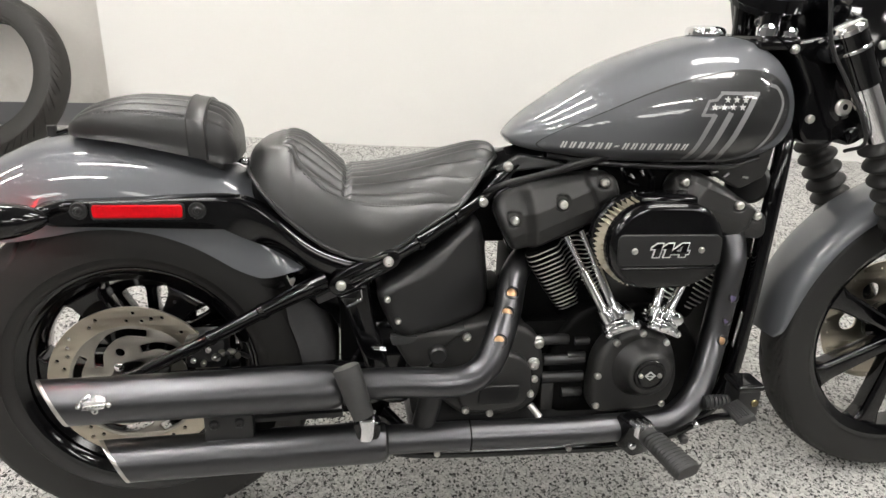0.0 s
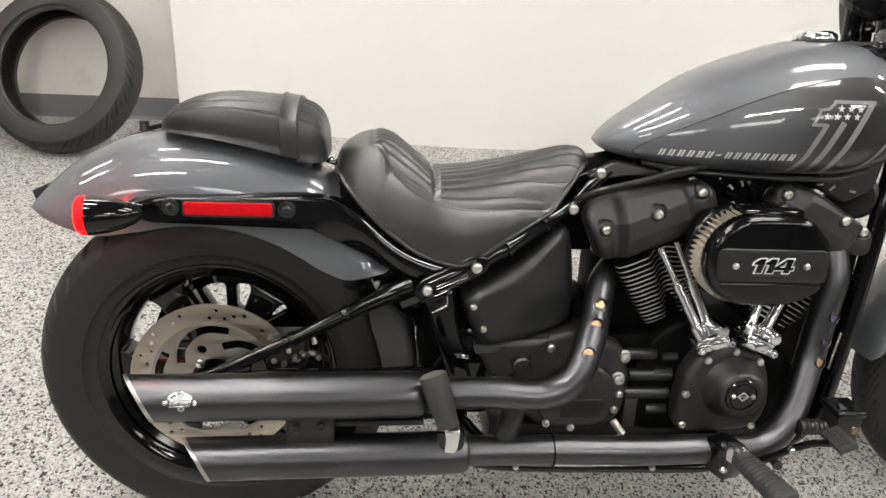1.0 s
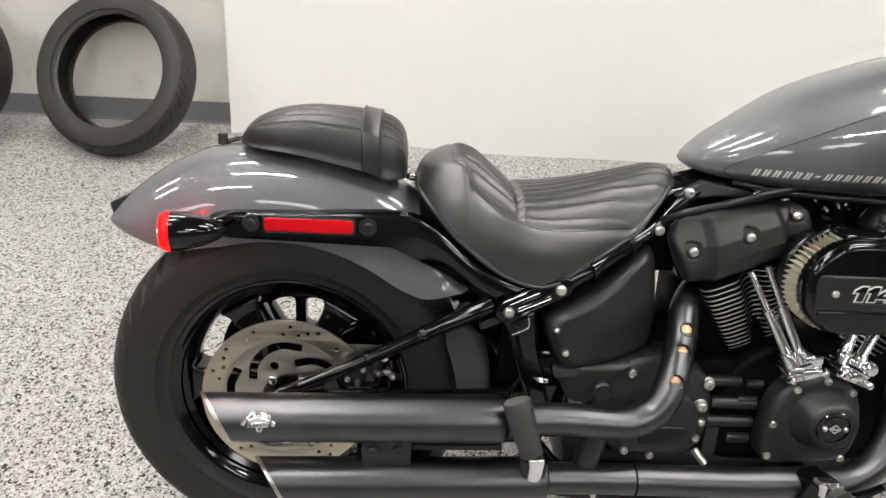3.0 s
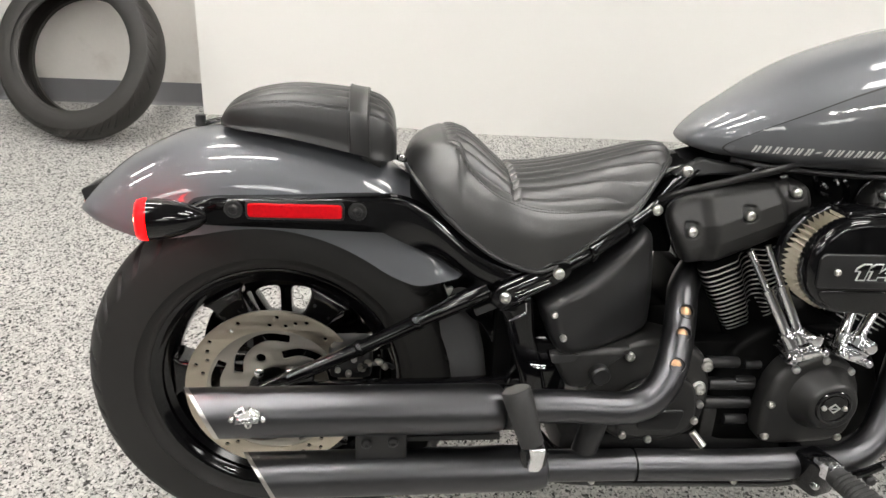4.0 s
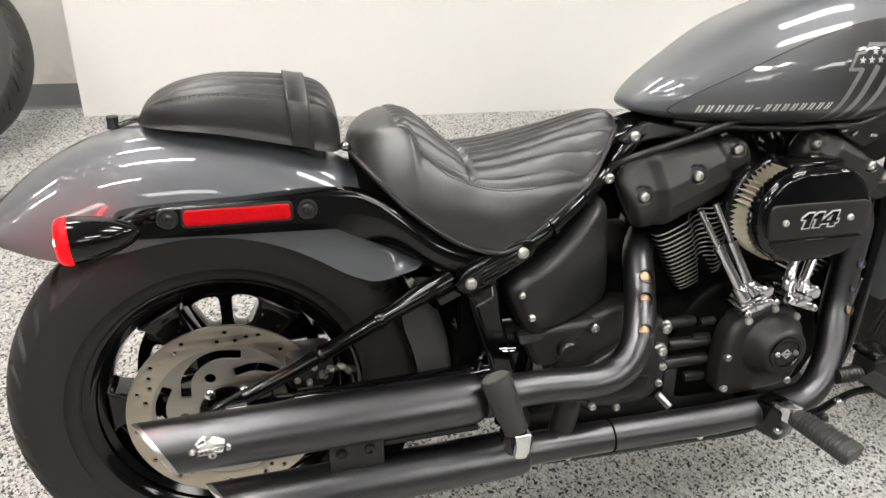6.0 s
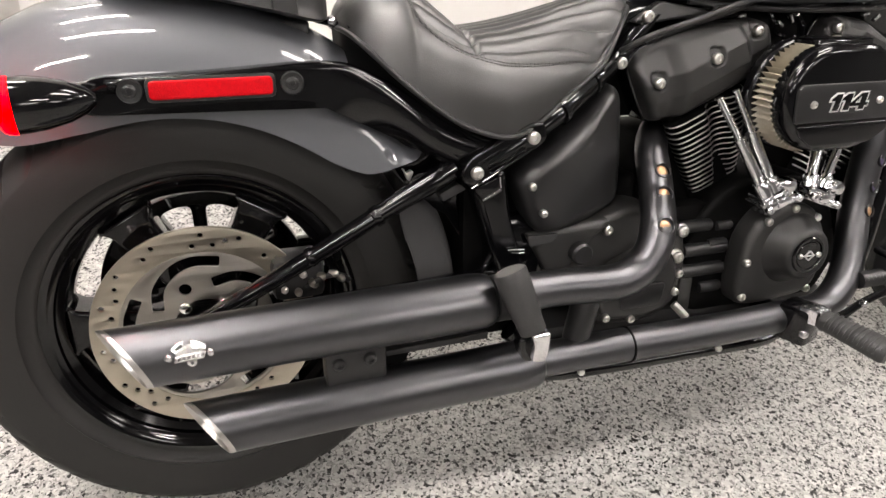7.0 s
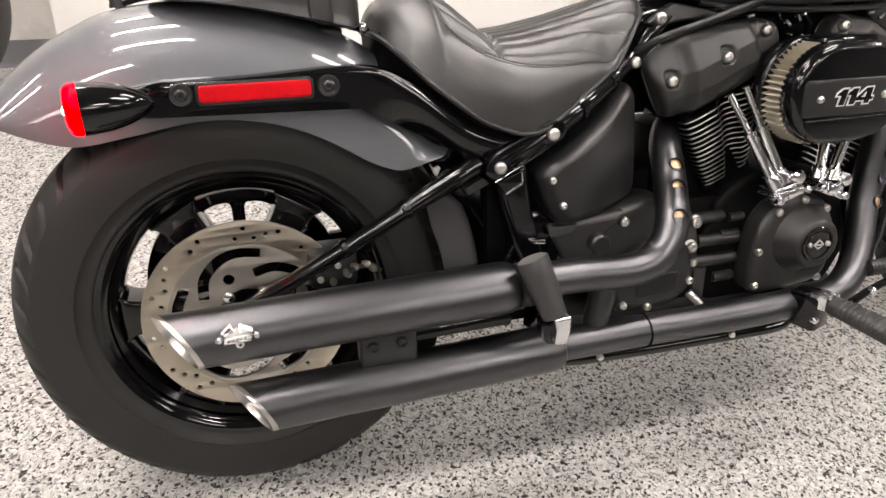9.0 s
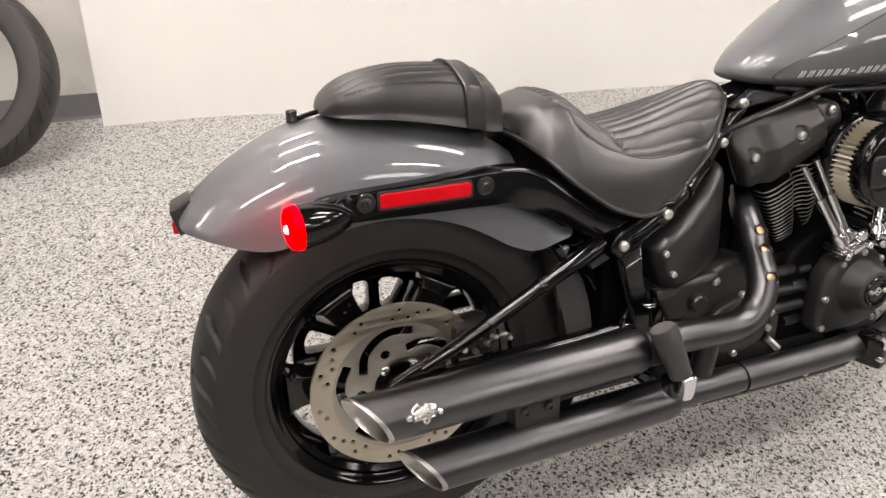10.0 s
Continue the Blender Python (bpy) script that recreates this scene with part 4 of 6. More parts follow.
    part("tank_seam", tube([(x, -TANK_WID(x) * 0.55, TANK_LOW(x) - 0.001) for x in np.linspace(0.75, 1.16, 8)], 0.005, 8), SATIN, tank)


rear_wheel()
front_wheel()
fenders()
turn_signals()
pillion()
solo_seat()
fuel_tank()


# ---- exhaust ----
def muffler(start, end, r, name, badge):
    """A straight silencer with a slash-cut, chromed outlet."""
    a, b = Vector(start), Vector(end)
    n = 40
    rings, inner = [], []
    d = (b - a).normalized()
    side = Vector((0, 0, 1)).cross(d).normalized()
    up = d.cross(side)

    def ring(s, rad, slash):
        out = []
        for t in np.linspace(0, 2 * math.pi, n, endpoint=False):
            off = side * math.cos(t) * rad + up * math.sin(t) * rad
            cut = (-off.dot(up) * 0.42 - off.y * 0.55) * slash
            out.append(a + d * (s + cut) + off)
        return out
    L = (b - a).length
    stations = [(0.0, r, 1), (0.03, r, 0.6), (0.08, r, 0), (L - 0.03, r, 0), (L - 0.014, r * 0.97, 0), (L - 0.004, r * 0.88, 0), (L, r * 0.72, 0)]
    body = part(name, skin([ring(*s) for s in stations] + [ring(0.08, r * 0.9, 0), ring(0.0, r * 0.965, 1)], cap=False, loop=True), EXHAUST, motorcycle, "satin black slash-cut muffler")
    part("tip_liner", skin([ring(0.004, r * 1.004, 1), ring(-0.0015, r * 1.003, 1), ring(-0.003, r * 0.99, 1), ring(-0.003, r * 0.955, 1), ring(-0.001, r * 0.94, 1), ring(0.008, r * 0.945, 0.95)], cap=False, loop=True), TIP, body, "polished slash-cut tip liner")
    part("outlet_sleeve", skin([ring(0.006, r * 0.935, 0.97), ring(0.030, r * 0.915, 0.6), ring(0.062, r * 0.88, 0.1)], cap=False), TIP, body, "polished inner sleeve")
    part("baffle", skin([ring(0.062, r * 0.88, 0.1), ring(0.075, r * 0.5, 0), ring(0.14, r * 0.45, 0)], cap=False), SHADOW_BLACK, body)
    if badge:
        # a plain ribbed plate with two wings and a drop in place of the maker's mark
        def wrapped(outline, thick, holes=(), out=0.0):
            bm = plate(outline, 0, thick, holes, 0.0005, 1)
            bm.transform(Matrix.Diagonal((0.82, 1, 0.86, 1)))
            for v in bm.verts:
                z = v.co.z + 0.0135
                v.co = Vector((v.co.x - 0.012, start[1] - math.sqrt(max(r * r - z * z, 0)) - out + v.co.y, start[2] + z + 0.02 * (v.co.x + 0.03)))
            return bm
        slots = []
        for k in range(6):
            u = -0.0150 + 0.0062 * k
            slots.append([(u - 0.0012, -0.0052 + 0.0003 * k), (u + 0.0026, -0.0050 + 0.0003 * k), (u + 0.0038, -0.0012 + 0.0004 * k), (u, -0.0014 + 0.0004 * k)])
        plaque = part("badge", wrapped(softened([(-0.0215, -0.0078), (0.0185, -0.0067), (0.0228, 0.0027), (-0.019, 0.0008)], 0.0010, 2), 0.0040, slots, 0.0016), BADGE, body, "small chrome badge with slanted ribs")
        part("badge_wing", wrapped(softened([(-0.024, 0.0095), (-0.019, 0.0035), (-0.003, 0.0080), (-0.009, 0.0180)], 0.0014, 2), 0.0030, [softened([(-0.0195, 0.0090), (-0.017, 0.0068), (-0.0075, 0.0105), (-0.0100, 0.0138)], 0.0006, 2)], 0.0010), BADGE, plaque)
        part("badge_wing", wrapped(softened([(0.002, 0.0170), (0.0035, 0.0060), (0.0218, 0.0035), (0.0232, 0.0105)], 0.0014, 2), 0.0030, (), 0.0010), BADGE, plaque)
        part("badge_field", wrapped(softened([(-0.018, -0.004), (0.018, -0.004), (0.018, 0.008), (0.0, 0.012), (-0.018, 0.006)], 0.002, 2), 0.0024, (), 0.0002), DULL_SILVER, plaque)
        part("badge_drop", wrapped(softened([(-0.0055, -0.0065), (-0.0040, -0.0140), (0.0020, -0.0178), (0.0080, -0.0145), (0.0095, -0.0065)], 0.003, 3), 0.0032, [softened([(0.0000, -0.0095), (0.0005, -0.0130), (0.0040, -0.0130), (0.0045, -0.0095)], 0.001, 2)], 0.0010), BADGE, plaque)
        for q in (-0.0225, 0.0230):
            part("badge_stud", moved(spun([(0, -0.0048), (0.003, -0.0040), (0.0046, -0.0015), (0.0048, 0), (0.0044, 0.003), (0, 0.004)], 16), Matrix.Translation((q - 0.012, start[1] - r * 0.945 - 0.001, start[2] + 0.0135))), BADGE, plaque)
    return body


def exhaust():
    up = muffler((-0.088, -0.217, 0.3624), (0.372, -0.217, 0.3712), 0.0382, "upper_muffler", True)
    muffler((-0.008, -0.212, 0.2438), (0.450, -0.212, 0.2555), 0.0364, "lower_muffler", False)
    hanger = part("muffler_bracket", block(0.143, 0.223, -0.224, -0.19, 0.276, 0.345, 0.004), SATIN, up)
    bolts(hanger, BLACK_BOLT, [(0.160, -0.225, 0.313), (0.201, -0.225, 0.315)])
    part("bracket_arm", plate(softened([(0.215, 0.3090), (0.372, 0.3140), (0.372, 0.3040), (0.215, 0.3015)], 0.001, 2), -0.200, 0.012, (), 0.001, 1), SATIN, hanger)
    part("bracket_web", plate(softened([(0.2206, 0.3030), (0.2595, 0.3030), (0.2548, 0.2887), (0.2226, 0.2740)], 0.002, 2), -0.199, 0.008, (), 0.001, 1), SHADOW_BLACK, hanger)
    part("bracket_lip", block(0.1425, 0.1500, -0.226, -0.212, 0.2735, 0.2765, 0.001, 1), ZINC, up)
    part("clamp", lathe([(0.029, -0.012), (0.032, -0.010), (0.032, 0.010), (0.029, 0.012)], 32), SATIN, up).matrix_basis = pose(0.385, -0.217, 0.3712, 0, 0, 90)
    path = [(0.36, -0.217, 0.3712), (0.42, -0.215, 0.3725), (0.48, -0.213, 0.371), (0.545, -0.212, 0.3665), (0.582, -0.2095, 0.3685), (0.612, -0.2045, 0.3812), (0.633, -0.196, 0.405), (0.647, -0.180, 0.430), (0.660, -0.157, 0.447), (0.672, -0.132, 0.463), (0.683, -0.104, 0.488), (0.697, -0.070, 0.512), (0.725, -0.030, 0.530), (0.76, 0.0, 0.54)]
    rear = part("rear_header_shield", tube(path, 0.0260, 28, 10), EXHAUST, motorcycle, "satin black rear header heat shield")
    path = [(0.44, -0.211, 0.2570), (0.52, -0.210, 0.2570), (0.60, -0.208, 0.2555), (0.70, -0.2065, 0.253), (0.7844, -0.205, 0.2515), (0.88, -0.203, 0.253), (0.935, -0.199, 0.2505), (0.984, -0.192, 0.2535), (1.023, -0.180, 0.272), (1.053, -0.162, 0.300), (1.076, -0.139, 0.336), (1.098, -0.114, 0.382), (1.109, -0.104, 0.44), (1.117, -0.100, 0.508), (1.122, -0.094, 0.550), (1.120, -0.070, 0.590), (1.100, -0.03, 0.61)]
    front = part("front_header_shield", tube(path, 0.0258, 28, 10), EXHAUST, motorcycle, "satin black front header heat shield")
    part("shield_joint", lathe([(0.0255, -0.0015), (0.0282, -0.001), (0.0282, 0.001), (0.0255, 0.0015)], 32), SHADOW_BLACK, front).matrix_basis = pose(0.597, -0.208, 0.2551, 0, 0, 90)
    # round vents with the hot header showing through
    def vents(parent, places, r):
        ring = mesh_of("vent", lathe([(r * 0.94, 0.006), (r * 1.06, 0.004), (r * 1.07, -0.0005), (r * 1.0, -0.0012), (r * 0.94, -0.0004)], 24), EXHAUST)
        # black disc paints the hole's shade as a crescent beside the shifted pipe
        shade = mesh_of("vent_shade", spun([(0, 0.008), (r * 0.96, 0.008), (r * 0.96, 0.0025), (0, 0.0025)], 24), SHADOW_BLACK)
        hot = [(0, 0.007), (r * 0.84, 0.007), (r * 0.84, 0.0025), (r * 0.72, 0.0010), (r * 0.4, -0.0002), (0, -0.0004)]
        cores = {m.name: mesh_of("header_pipe", spun(hot, 24), m) for m in (COPPER, TEMPER)}
        for centre, facing, m in places:
            n = Vector(facing).normalized()
            turn = Matrix.Translation(Vector(centre) + n * 0.0262) @ n.to_track_quat("-Y", "Z").to_matrix().to_4x4()
            for nm, me, dx in (("vent", ring, 0.0), ("vent_shade", shade, 0.0), ("header_pipe", cores[m.name], -0.0016)):
                part(nm, me, None, parent).matrix_basis = turn @ Matrix.Translation((dx, 0, 0))
    vents(rear, [((0.6455, -0.182, 0.4275), (-0.05, -0.88, 0.47), COPPER), ((0.6665, -0.144, 0.4555), (0.0, -0.70, 0.71), COPPER), ((0.6805, -0.112, 0.4820), (0.0, -0.75, 0.66), COPPER)], 0.0118)
    vents(front, [((1.0985, -0.1142, 0.3835), (0.25, -0.90, 0.30), COPPER), ((1.1060, -0.105, 0.4250), (0.25, -0.90, 0.25), TEMPER), ((1.1130, -0.102, 0.4720), (0.25, -0.90, 0.2), TEMPER)], 0.0110)
    # the passenger peg, folded up
    peg = part("passenger_peg", tube([(0.3785, -0.2590, 0.4290), (0.3790, -0.2595, 0.4275), (0.3845, -0.2630, 0.4120), (0.3985, -0.2730, 0.3705), (0.4000, -0.2740, 0.3660), (0.4060, -0.2785, 0.3490)], [0.0205, 0.0222, 0.0222, 0.0196, 0.0184, 0.0180], 32, rounded=False), GRIP, motorcycle, "black rubber passenger peg, folded up")
    d = Vector((0.0275, -0.0195, -0.080)).normalized()
    part("peg_cap", moved(spun([(0, -0.0012), (0.0150, -0.0012), (0.0196, -0.0004), (0.0200, 0.003), (0, 0.003)], 32), Matrix.Translation((0.3785, -0.2590, 0.4290)) @ d.to_track_quat("Y", "Z").to_matrix().to_4x4()), LIT_CAP, peg, "flat peg end cap, coloured paler for the light on it")
    part("peg_hinge", plate(softened([(0.398, 0.352), (0.424, 0.352), (0.421, 0.320), (0.416, 0.310), (0.400, 0.312), (0.402, 0.335)], 0.004), -0.287, 0.020, (), 0.003, 2), CHROME, peg, "bright steel hinge")
    part("peg_clevis", plate(softened([(0.388, 0.338), (0.436, 0.334), (0.432, 0.300), (0.396, 0.300)], 0.010), -0.262, 0.028, (), 0.004, 2), GLOSS, peg)
    part("peg_mount", tube([(0.535, -0.175, 0.37), (0.527, -0.195, 0.330), (0.513, -0.200, 0.276), (0.511, -0.200, 0.268)], [0.021, 0.021, 0.020, 0.012], 18), SATIN, peg)
    # the rider's peg and the brake pedal
    a, b = Vector((0.908, -0.262, 0.276)), Vector((0.942, -0.358, 0.262))
    out = (b - a).normalized()
    side = out.cross(Vector((0, 0, 1))).normalized()
    up = side.cross(out)
    rings = []
    for t, w, h in ((0.0, 0.0165, 0.0105), (0.04, 0.0185, 0.0125), (0.5, 0.0215, 0.0135), (0.96, 0.0255, 0.0145), (1.0, 0.0235, 0.0125)):
        rings.append([a.lerp(b, t) + side * w * math.copysign(abs(math.cos(q)) ** 0.6, math.cos(q)) + up * h * math.copysign(abs(math.sin(q)) ** (0.9 if math.sin(q) > 0 else 0.45), math.sin(q)) for q in np.linspace(0, 2 * math.pi, 36, endpoint=False)])
    rider = part("rider_peg", skin(rings), GRIP, motorcycle, "ribbed black rubber rider peg")
    for k in range(12):
        c = a.lerp(b, 0.14 + 0.072 * k)
        w = 0.0185 + 0.006 * (0.14 + 0.072 * k)
        part("rib", tube([c - side * (w + 0.0005) - up * 0.002, c - side * w * 0.86 + up * 0.0095, c - side * w * 0.4 + up * 0.0126, c + up * 0.0134, c + side * w * 0.4 + up * 0.0126, c + side * w * 0.86 + up * 0.0095, c + side * (w + 0.0005) - up * 0.002], 0.0019, 6, 4), GRIP, rider)
    for dx in (-0.011, 0.0, 0.011):
        part("peg_hinge", moved(block(-0.004, 0.004, -0.016, 0.012, -0.014, 0.013, 0.0025), Matrix.Translation((0.902 + dx, -0.250, 0.280)) @ Matrix.Rotation(radians(18), 4, "Z")), CHROME, rider, "bright steel hinge")
    mount = part("peg_mount", moved(block(-0.024, 0.024, -0.03, 0.022, -0.040, 0.024, 0.008), Matrix.Translation((0.900, -0.222, 0.262)) @ Matrix.Rotation(radians(18), 4, "Z")), GLOSS, rider)
    part("mount_arm", tube([(0.93, -0.11, 0.225), (0.912, -0.17, 0.235), (0.902, -0.215, 0.255)], 0.018, 14), GLOSS, mount)
    bolts(rider, DOME, [(0.888, -0.254, 0.246), (0.926, -0.232, 0.232)])
    pedal = part("brake_pedal", tube([(0.945, -0.228, 0.236), (0.984, -0.235, 0.257), (1.012, -0.236, 0.272), (1.05, -0.238, 0.286), (1.085, -0.245, 0.292)], [0.008, 0.007, 0.0065, 0.0065, 0.007], 10), GLOSS, motorcycle, "gloss black brake pedal")
    m = Matrix.Translation((1.090, -0.248, 0.300)) @ Matrix.Rotation(radians(-24), 4, "Y")
    part("pedal_pad", moved(block(-0.017, 0.017, -0.029, 0.029, -0.006, 0.006, 0.003), m), GRIP, pedal, "ribbed rubber pedal pad")
    for k in range(5):
        part("pad_rib", moved(block(-0.011 + 0.0046 * k, -0.0085 + 0.0046 * k, -0.021, 0.021, 0.005, 0.0078, 0.0008, 1), m), PLASTIC, pedal)
    part("pedal_stop", moved(spun([(0, 0.01), (0.008, 0.01), (0.009, -0.002), (0.006, -0.006), (0, -0.007)], 16), Matrix.Translation((0.998, -0.235, 0.240))), SATIN, pedal)
    bolts(pedal, DOME, [(1.012, -0.243, 0.276)])
    prof = [(0, 0.0)] + [(0.0125 + (0.0022 if k % 2 else -0.0012), 0.004 * k) for k in range(14)] + [(0, 0.054)]
    part("pushrod_boot", moved(spun(prof, 20), Matrix.Translation((1.102, -0.192, 0.290)) @ Matrix.Rotation(radians(90), 4, "Z")), SATIN, pedal, "ribbed rubber boot")
    master = part("master_cylinder", block(1.108, 1.154, -0.214, -0.164, 0.266, 0.321, 0.005), SATIN, motorcycle, "black rear brake master cylinder")
    part("lid", block(1.104, 1.158, -0.217, -0.160, 0.321, 0.334, 0.005, 3), GLOSS, master)
    part("sight_glass", moved(spun([(0, -0.003), (0.0058, -0.003), (0.0078, -0.0015), (0.0078, 0.003), (0, 0.003)], 20), Matrix.Translation((1.142, -0.214, 0.297))), BRASS, master, "round brass sight glass")


# ---- frame ----
def frame_parts():
    for s in (-1, 1):
        rail = part("seat_rail", tube([(0.70, s * 0.038, 0.722), (0.665, s * 0.040, 0.690), (0.630, s * 0.048, 0.655), (0.57, s * 0.085, 0.628), (0.50, s * 0.125, 0.597), (0.43, s * 0.140, 0.560), (0.36, s * 0.138, 0.523)], [0.014, 0.015, 0.0155, 0.016, 0.016, 0.014, 0.012], 16), GLOSS, motorcycle, "gloss black frame rail under the seat")
        part("cover_plate", plate(softened([(0.348, 0.522), (0.368, 0.505), (0.475, 0.565), (0.470, 0.592), (0.445, 0.590), (0.36, 0.547)], 0.012), s * 0.146, 0.012, [softened([(0.390, 0.533), (0.394, 0.527), (0.442, 0.555), (0.438, 0.561)], 0.002)], 0.003, 2), GLOSS, rail)
        if s < 0:
            for x0, z0, x1, z1 in ((0.3625, 0.5450, 0.398, 0.5625), (0.3741, 0.5413, 0.4199, 0.5639), (0.3650, 0.5075, 0.4059, 0.5285), (0.3881, 0.5300, 0.4400, 0.5545), (0.3870, 0.5350, 0.4370, 0.5590)):
                part("plate_rib", tube([(x0, -0.1520, z0), (x1, -0.1520, z1)], 0.0017, 10), GLOSS, rail)
            bolts(rail, bolt_mesh("bolt", 0.0092, 0.0052, ZINC), [(0.372, -0.154, 0.529), (0.453, -0.154, 0.571), (0.631, -0.066, 0.652), (0.676, -0.056, 0.716)])
        part("frame_upright", plate(softened([(0.372, 0.498), (0.388, 0.530), (0.420, 0.528), (0.428, 0.462), (0.447, 0.396), (0.474, 0.300), (0.430, 0.290), (0.403, 0.395)], 0.012), s * 0.118, 0.05, (), 0.010, 3), GLOSS, motorcycle, "gloss black frame upright")
        arm = part("swingarm", tube([(0.03, s * 0.120, 0.364), (0.16, s * 0.128, 0.433), (0.25, s * 0.132, 0.483), (0.315, s * 0.130, 0.5155), (0.348, s * 0.125, 0.530)], [0.0115, 0.012, 0.013, 0.016, 0.016], 16), GLOSS, motorcycle, "gloss black swingarm tube")
        part("swingarm_lower", tube([(0.0, s * 0.115, 0.335), (0.15, s * 0.122, 0.345), (0.30, s * 0.124, 0.35), (0.44, s * 0.122, 0.36)], 0.018, 14), GLOSS, arm)
        part("axle_plate", plate(softened([(-0.035, 0.30), (0.06, 0.315), (0.075, 0.385), (0.03, 0.372), (-0.03, 0.345)], 0.015), s * 0.112, 0.016, (), 0.004, 2), GLOSS, arm)
        part("downtube", tube([(1.225, s * 0.02, 0.82), (1.214, s * 0.055, 0.765), (1.196, s * 0.075, 0.62), (1.178, s * 0.085, 0.40), (1.158, s * 0.09, 0.27), (1.10, s * 0.10, 0.205), (0.98, s * 0.115, 0.188), (0.75, s * 0.125, 0.185), (0.52, s * 0.125, 0.20), (0.44, s * 0.12, 0.26)], 0.0165, 16), GLOSS, motorcycle, "gloss black frame downtube")
    part("backbone", tube([(1.25, 0, 0.84), (1.10, 0, 0.77), (0.85, 0, 0.735), (0.66, 0, 0.705), (0.56, 0, 0.64)], 0.032, 20), GLOSS, motorcycle, "gloss black frame backbone")
    part("tank_mount", plate(softened([(0.655, 0.708), (0.70, 0.738), (0.78, 0.724), (0.80, 0.712), (0.72, 0.710), (0.68, 0.704)], 0.006), -0.042, 0.02, (), 0.004, 2), SATIN, motorcycle)
    part("swingarm_pivot", block(0.40, 0.50, -0.125, 0.125, 0.27, 0.45, 0.02), GLOSS, motorcycle)
    # the caliper behind the disc, and the inner mudguard in front of the tyre
    cal = part("brake_caliper", block(0.092, 0.165, -0.105, -0.045, 0.352, 0.415, 0.012), SATIN, motorcycle)
    bolts(cal, bolt_mesh("bolt", 0.0052, 0.004, ZINC), [(0.108, -0.106, 0.372), (0.135, -0.106, 0.392), (0.150, -0.106, 0.375)])
    part("inner_mudguard", arc_shell(REAR, 2, 28.5, lambda t: 0.366 - 0.02 * max(0.0, (t - 20) / 9) ** 2, lambda t: 0.302 + 0.012 * max(0.0, (t - 20) / 9) ** 2, lambda t: 0.106, 0.004, 36, 24, 6), PLASTIC, motorcycle, "grained black plastic inner mudguard")
    part("brake_line", tube([(0.138, -0.108, 0.372), (0.158, -0.112, 0.386), (0.176, -0.110, 0.388), (0.190, -0.100, 0.380), (0.200, -0.085, 0.366)], 0.0042, 10), SATIN, cal, "braided brake line")
    fitting = mesh_of("line_fitting", spun([(0, 0.006), (0.0048, 0.006), (0.0056, 0.0), (0.0048, -0.005), (0.0030, -0.007), (0, -0.0075)], 12), CARRIER)
    for x, z, turn in ((0.146, 0.380, 0), (0.160, 0.388, 40), (0.176, 0.390, 70), (0.186, 0.382, 20), (0.126, 0.368, 0)):
        part("line_fitting", fitting, None, cal).matrix_basis = pose(x, -0.110, z, 0, 0, turn)
    part("inner_fender_panel", plate(softened([(0.305, 0.478), (0.262, 0.545), (0.30, 0.60), (0.42, 0.60), (0.43, 0.45), (0.385, 0.42), (0.372, 0.41), (0.350, 0.45)], 0.008), -0.078, 0.02, (), 0.002, 1), GLOSS, motorcycle)
    # added shade-black blocks close see-through gaps that should look dark
    part("swingarm_shade_fill", block(0.369, 0.46, -0.104, 0.10, 0.25, 0.50, 0.004), SHADOW_BLACK, motorcycle)
    part("gearbox_shade_fill", block(0.694, 0.80, -0.05, 0.08, 0.38, 0.540, 0.01), SHADOW_BLACK, motorcycle)
    part("gearbox_side_shade_fill", block(0.652, 0.692, -0.045, 0.075, 0.38, 0.472, 0.01), SHADOW_BLACK, motorcycle)
    part("rail_shade_fill", block(0.612, 0.715, -0.020, 0.090, 0.560, 0.668, 0.01), SHADOW_BLACK, motorcycle)
    part("tank_shade_fill", block(0.80, 1.16, -0.028, 0.05, 0.69, 0.775, 0.01), SHADOW_BLACK, motorcycle)
    part("side_shade_fill", block(0.56, 0.650, -0.03, 0.09, 0.40, 0.590, 0.02), SHADOW_BLACK, motorcycle)
    part("mudguard_bracket", plate(softened([(0.327, 0.4955), (0.3534, 0.5085), (0.366, 0.4990), (0.332, 0.4840)], 0.003), -0.120, 0.014, (), 0.0015, 2), PLASTIC, motorcycle)
    bracket = part("upright_bracket", plate(softened([(0.3684, 0.5070), (0.4061, 0.5215), (0.4085, 0.5010), (0.3806, 0.4865)], 0.003), -0.146, 0.010, (), 0.0020, 2), GLOSS, motorcycle, "gloss black bracket with chrome strips for its edge highlights")
    # chrome tubes stand in for highlights along the bracket's lower and front edges
    part("edge_highlight", tube([(0.3815, -0.1505, 0.4885), (0.395, -0.1505, 0.4950), (0.4075, -0.1505, 0.5020)], [0.0022, 0.0030, 0.0034], 8), CHROME, bracket)
    part("edge_highlight", tube([(0.4080, -0.1505, 0.5040), (0.4062, -0.1505, 0.5195)], 0.0012, 8), CHROME, bracket)
    for z, x0 in ((0.4075, 0.4240), (0.4028, 0.4290)):
        part("clip_wire", tube([(x0, -0.146, z), (0.438, -0.147, z - 0.001), (0.4495, -0.146, z - 0.0022)], 0.0014, 8), CHROME, motorcycle)
    part("drain_hose", tube([(0.4063, -0.130, 0.3985), (0.3955, -0.132, 0.3823), (0.391, -0.133, 0.3696), (0.3849, -0.132, 0.350)], 0.0055, 10), GLOSS, motorcycle, "thin black drain hose")
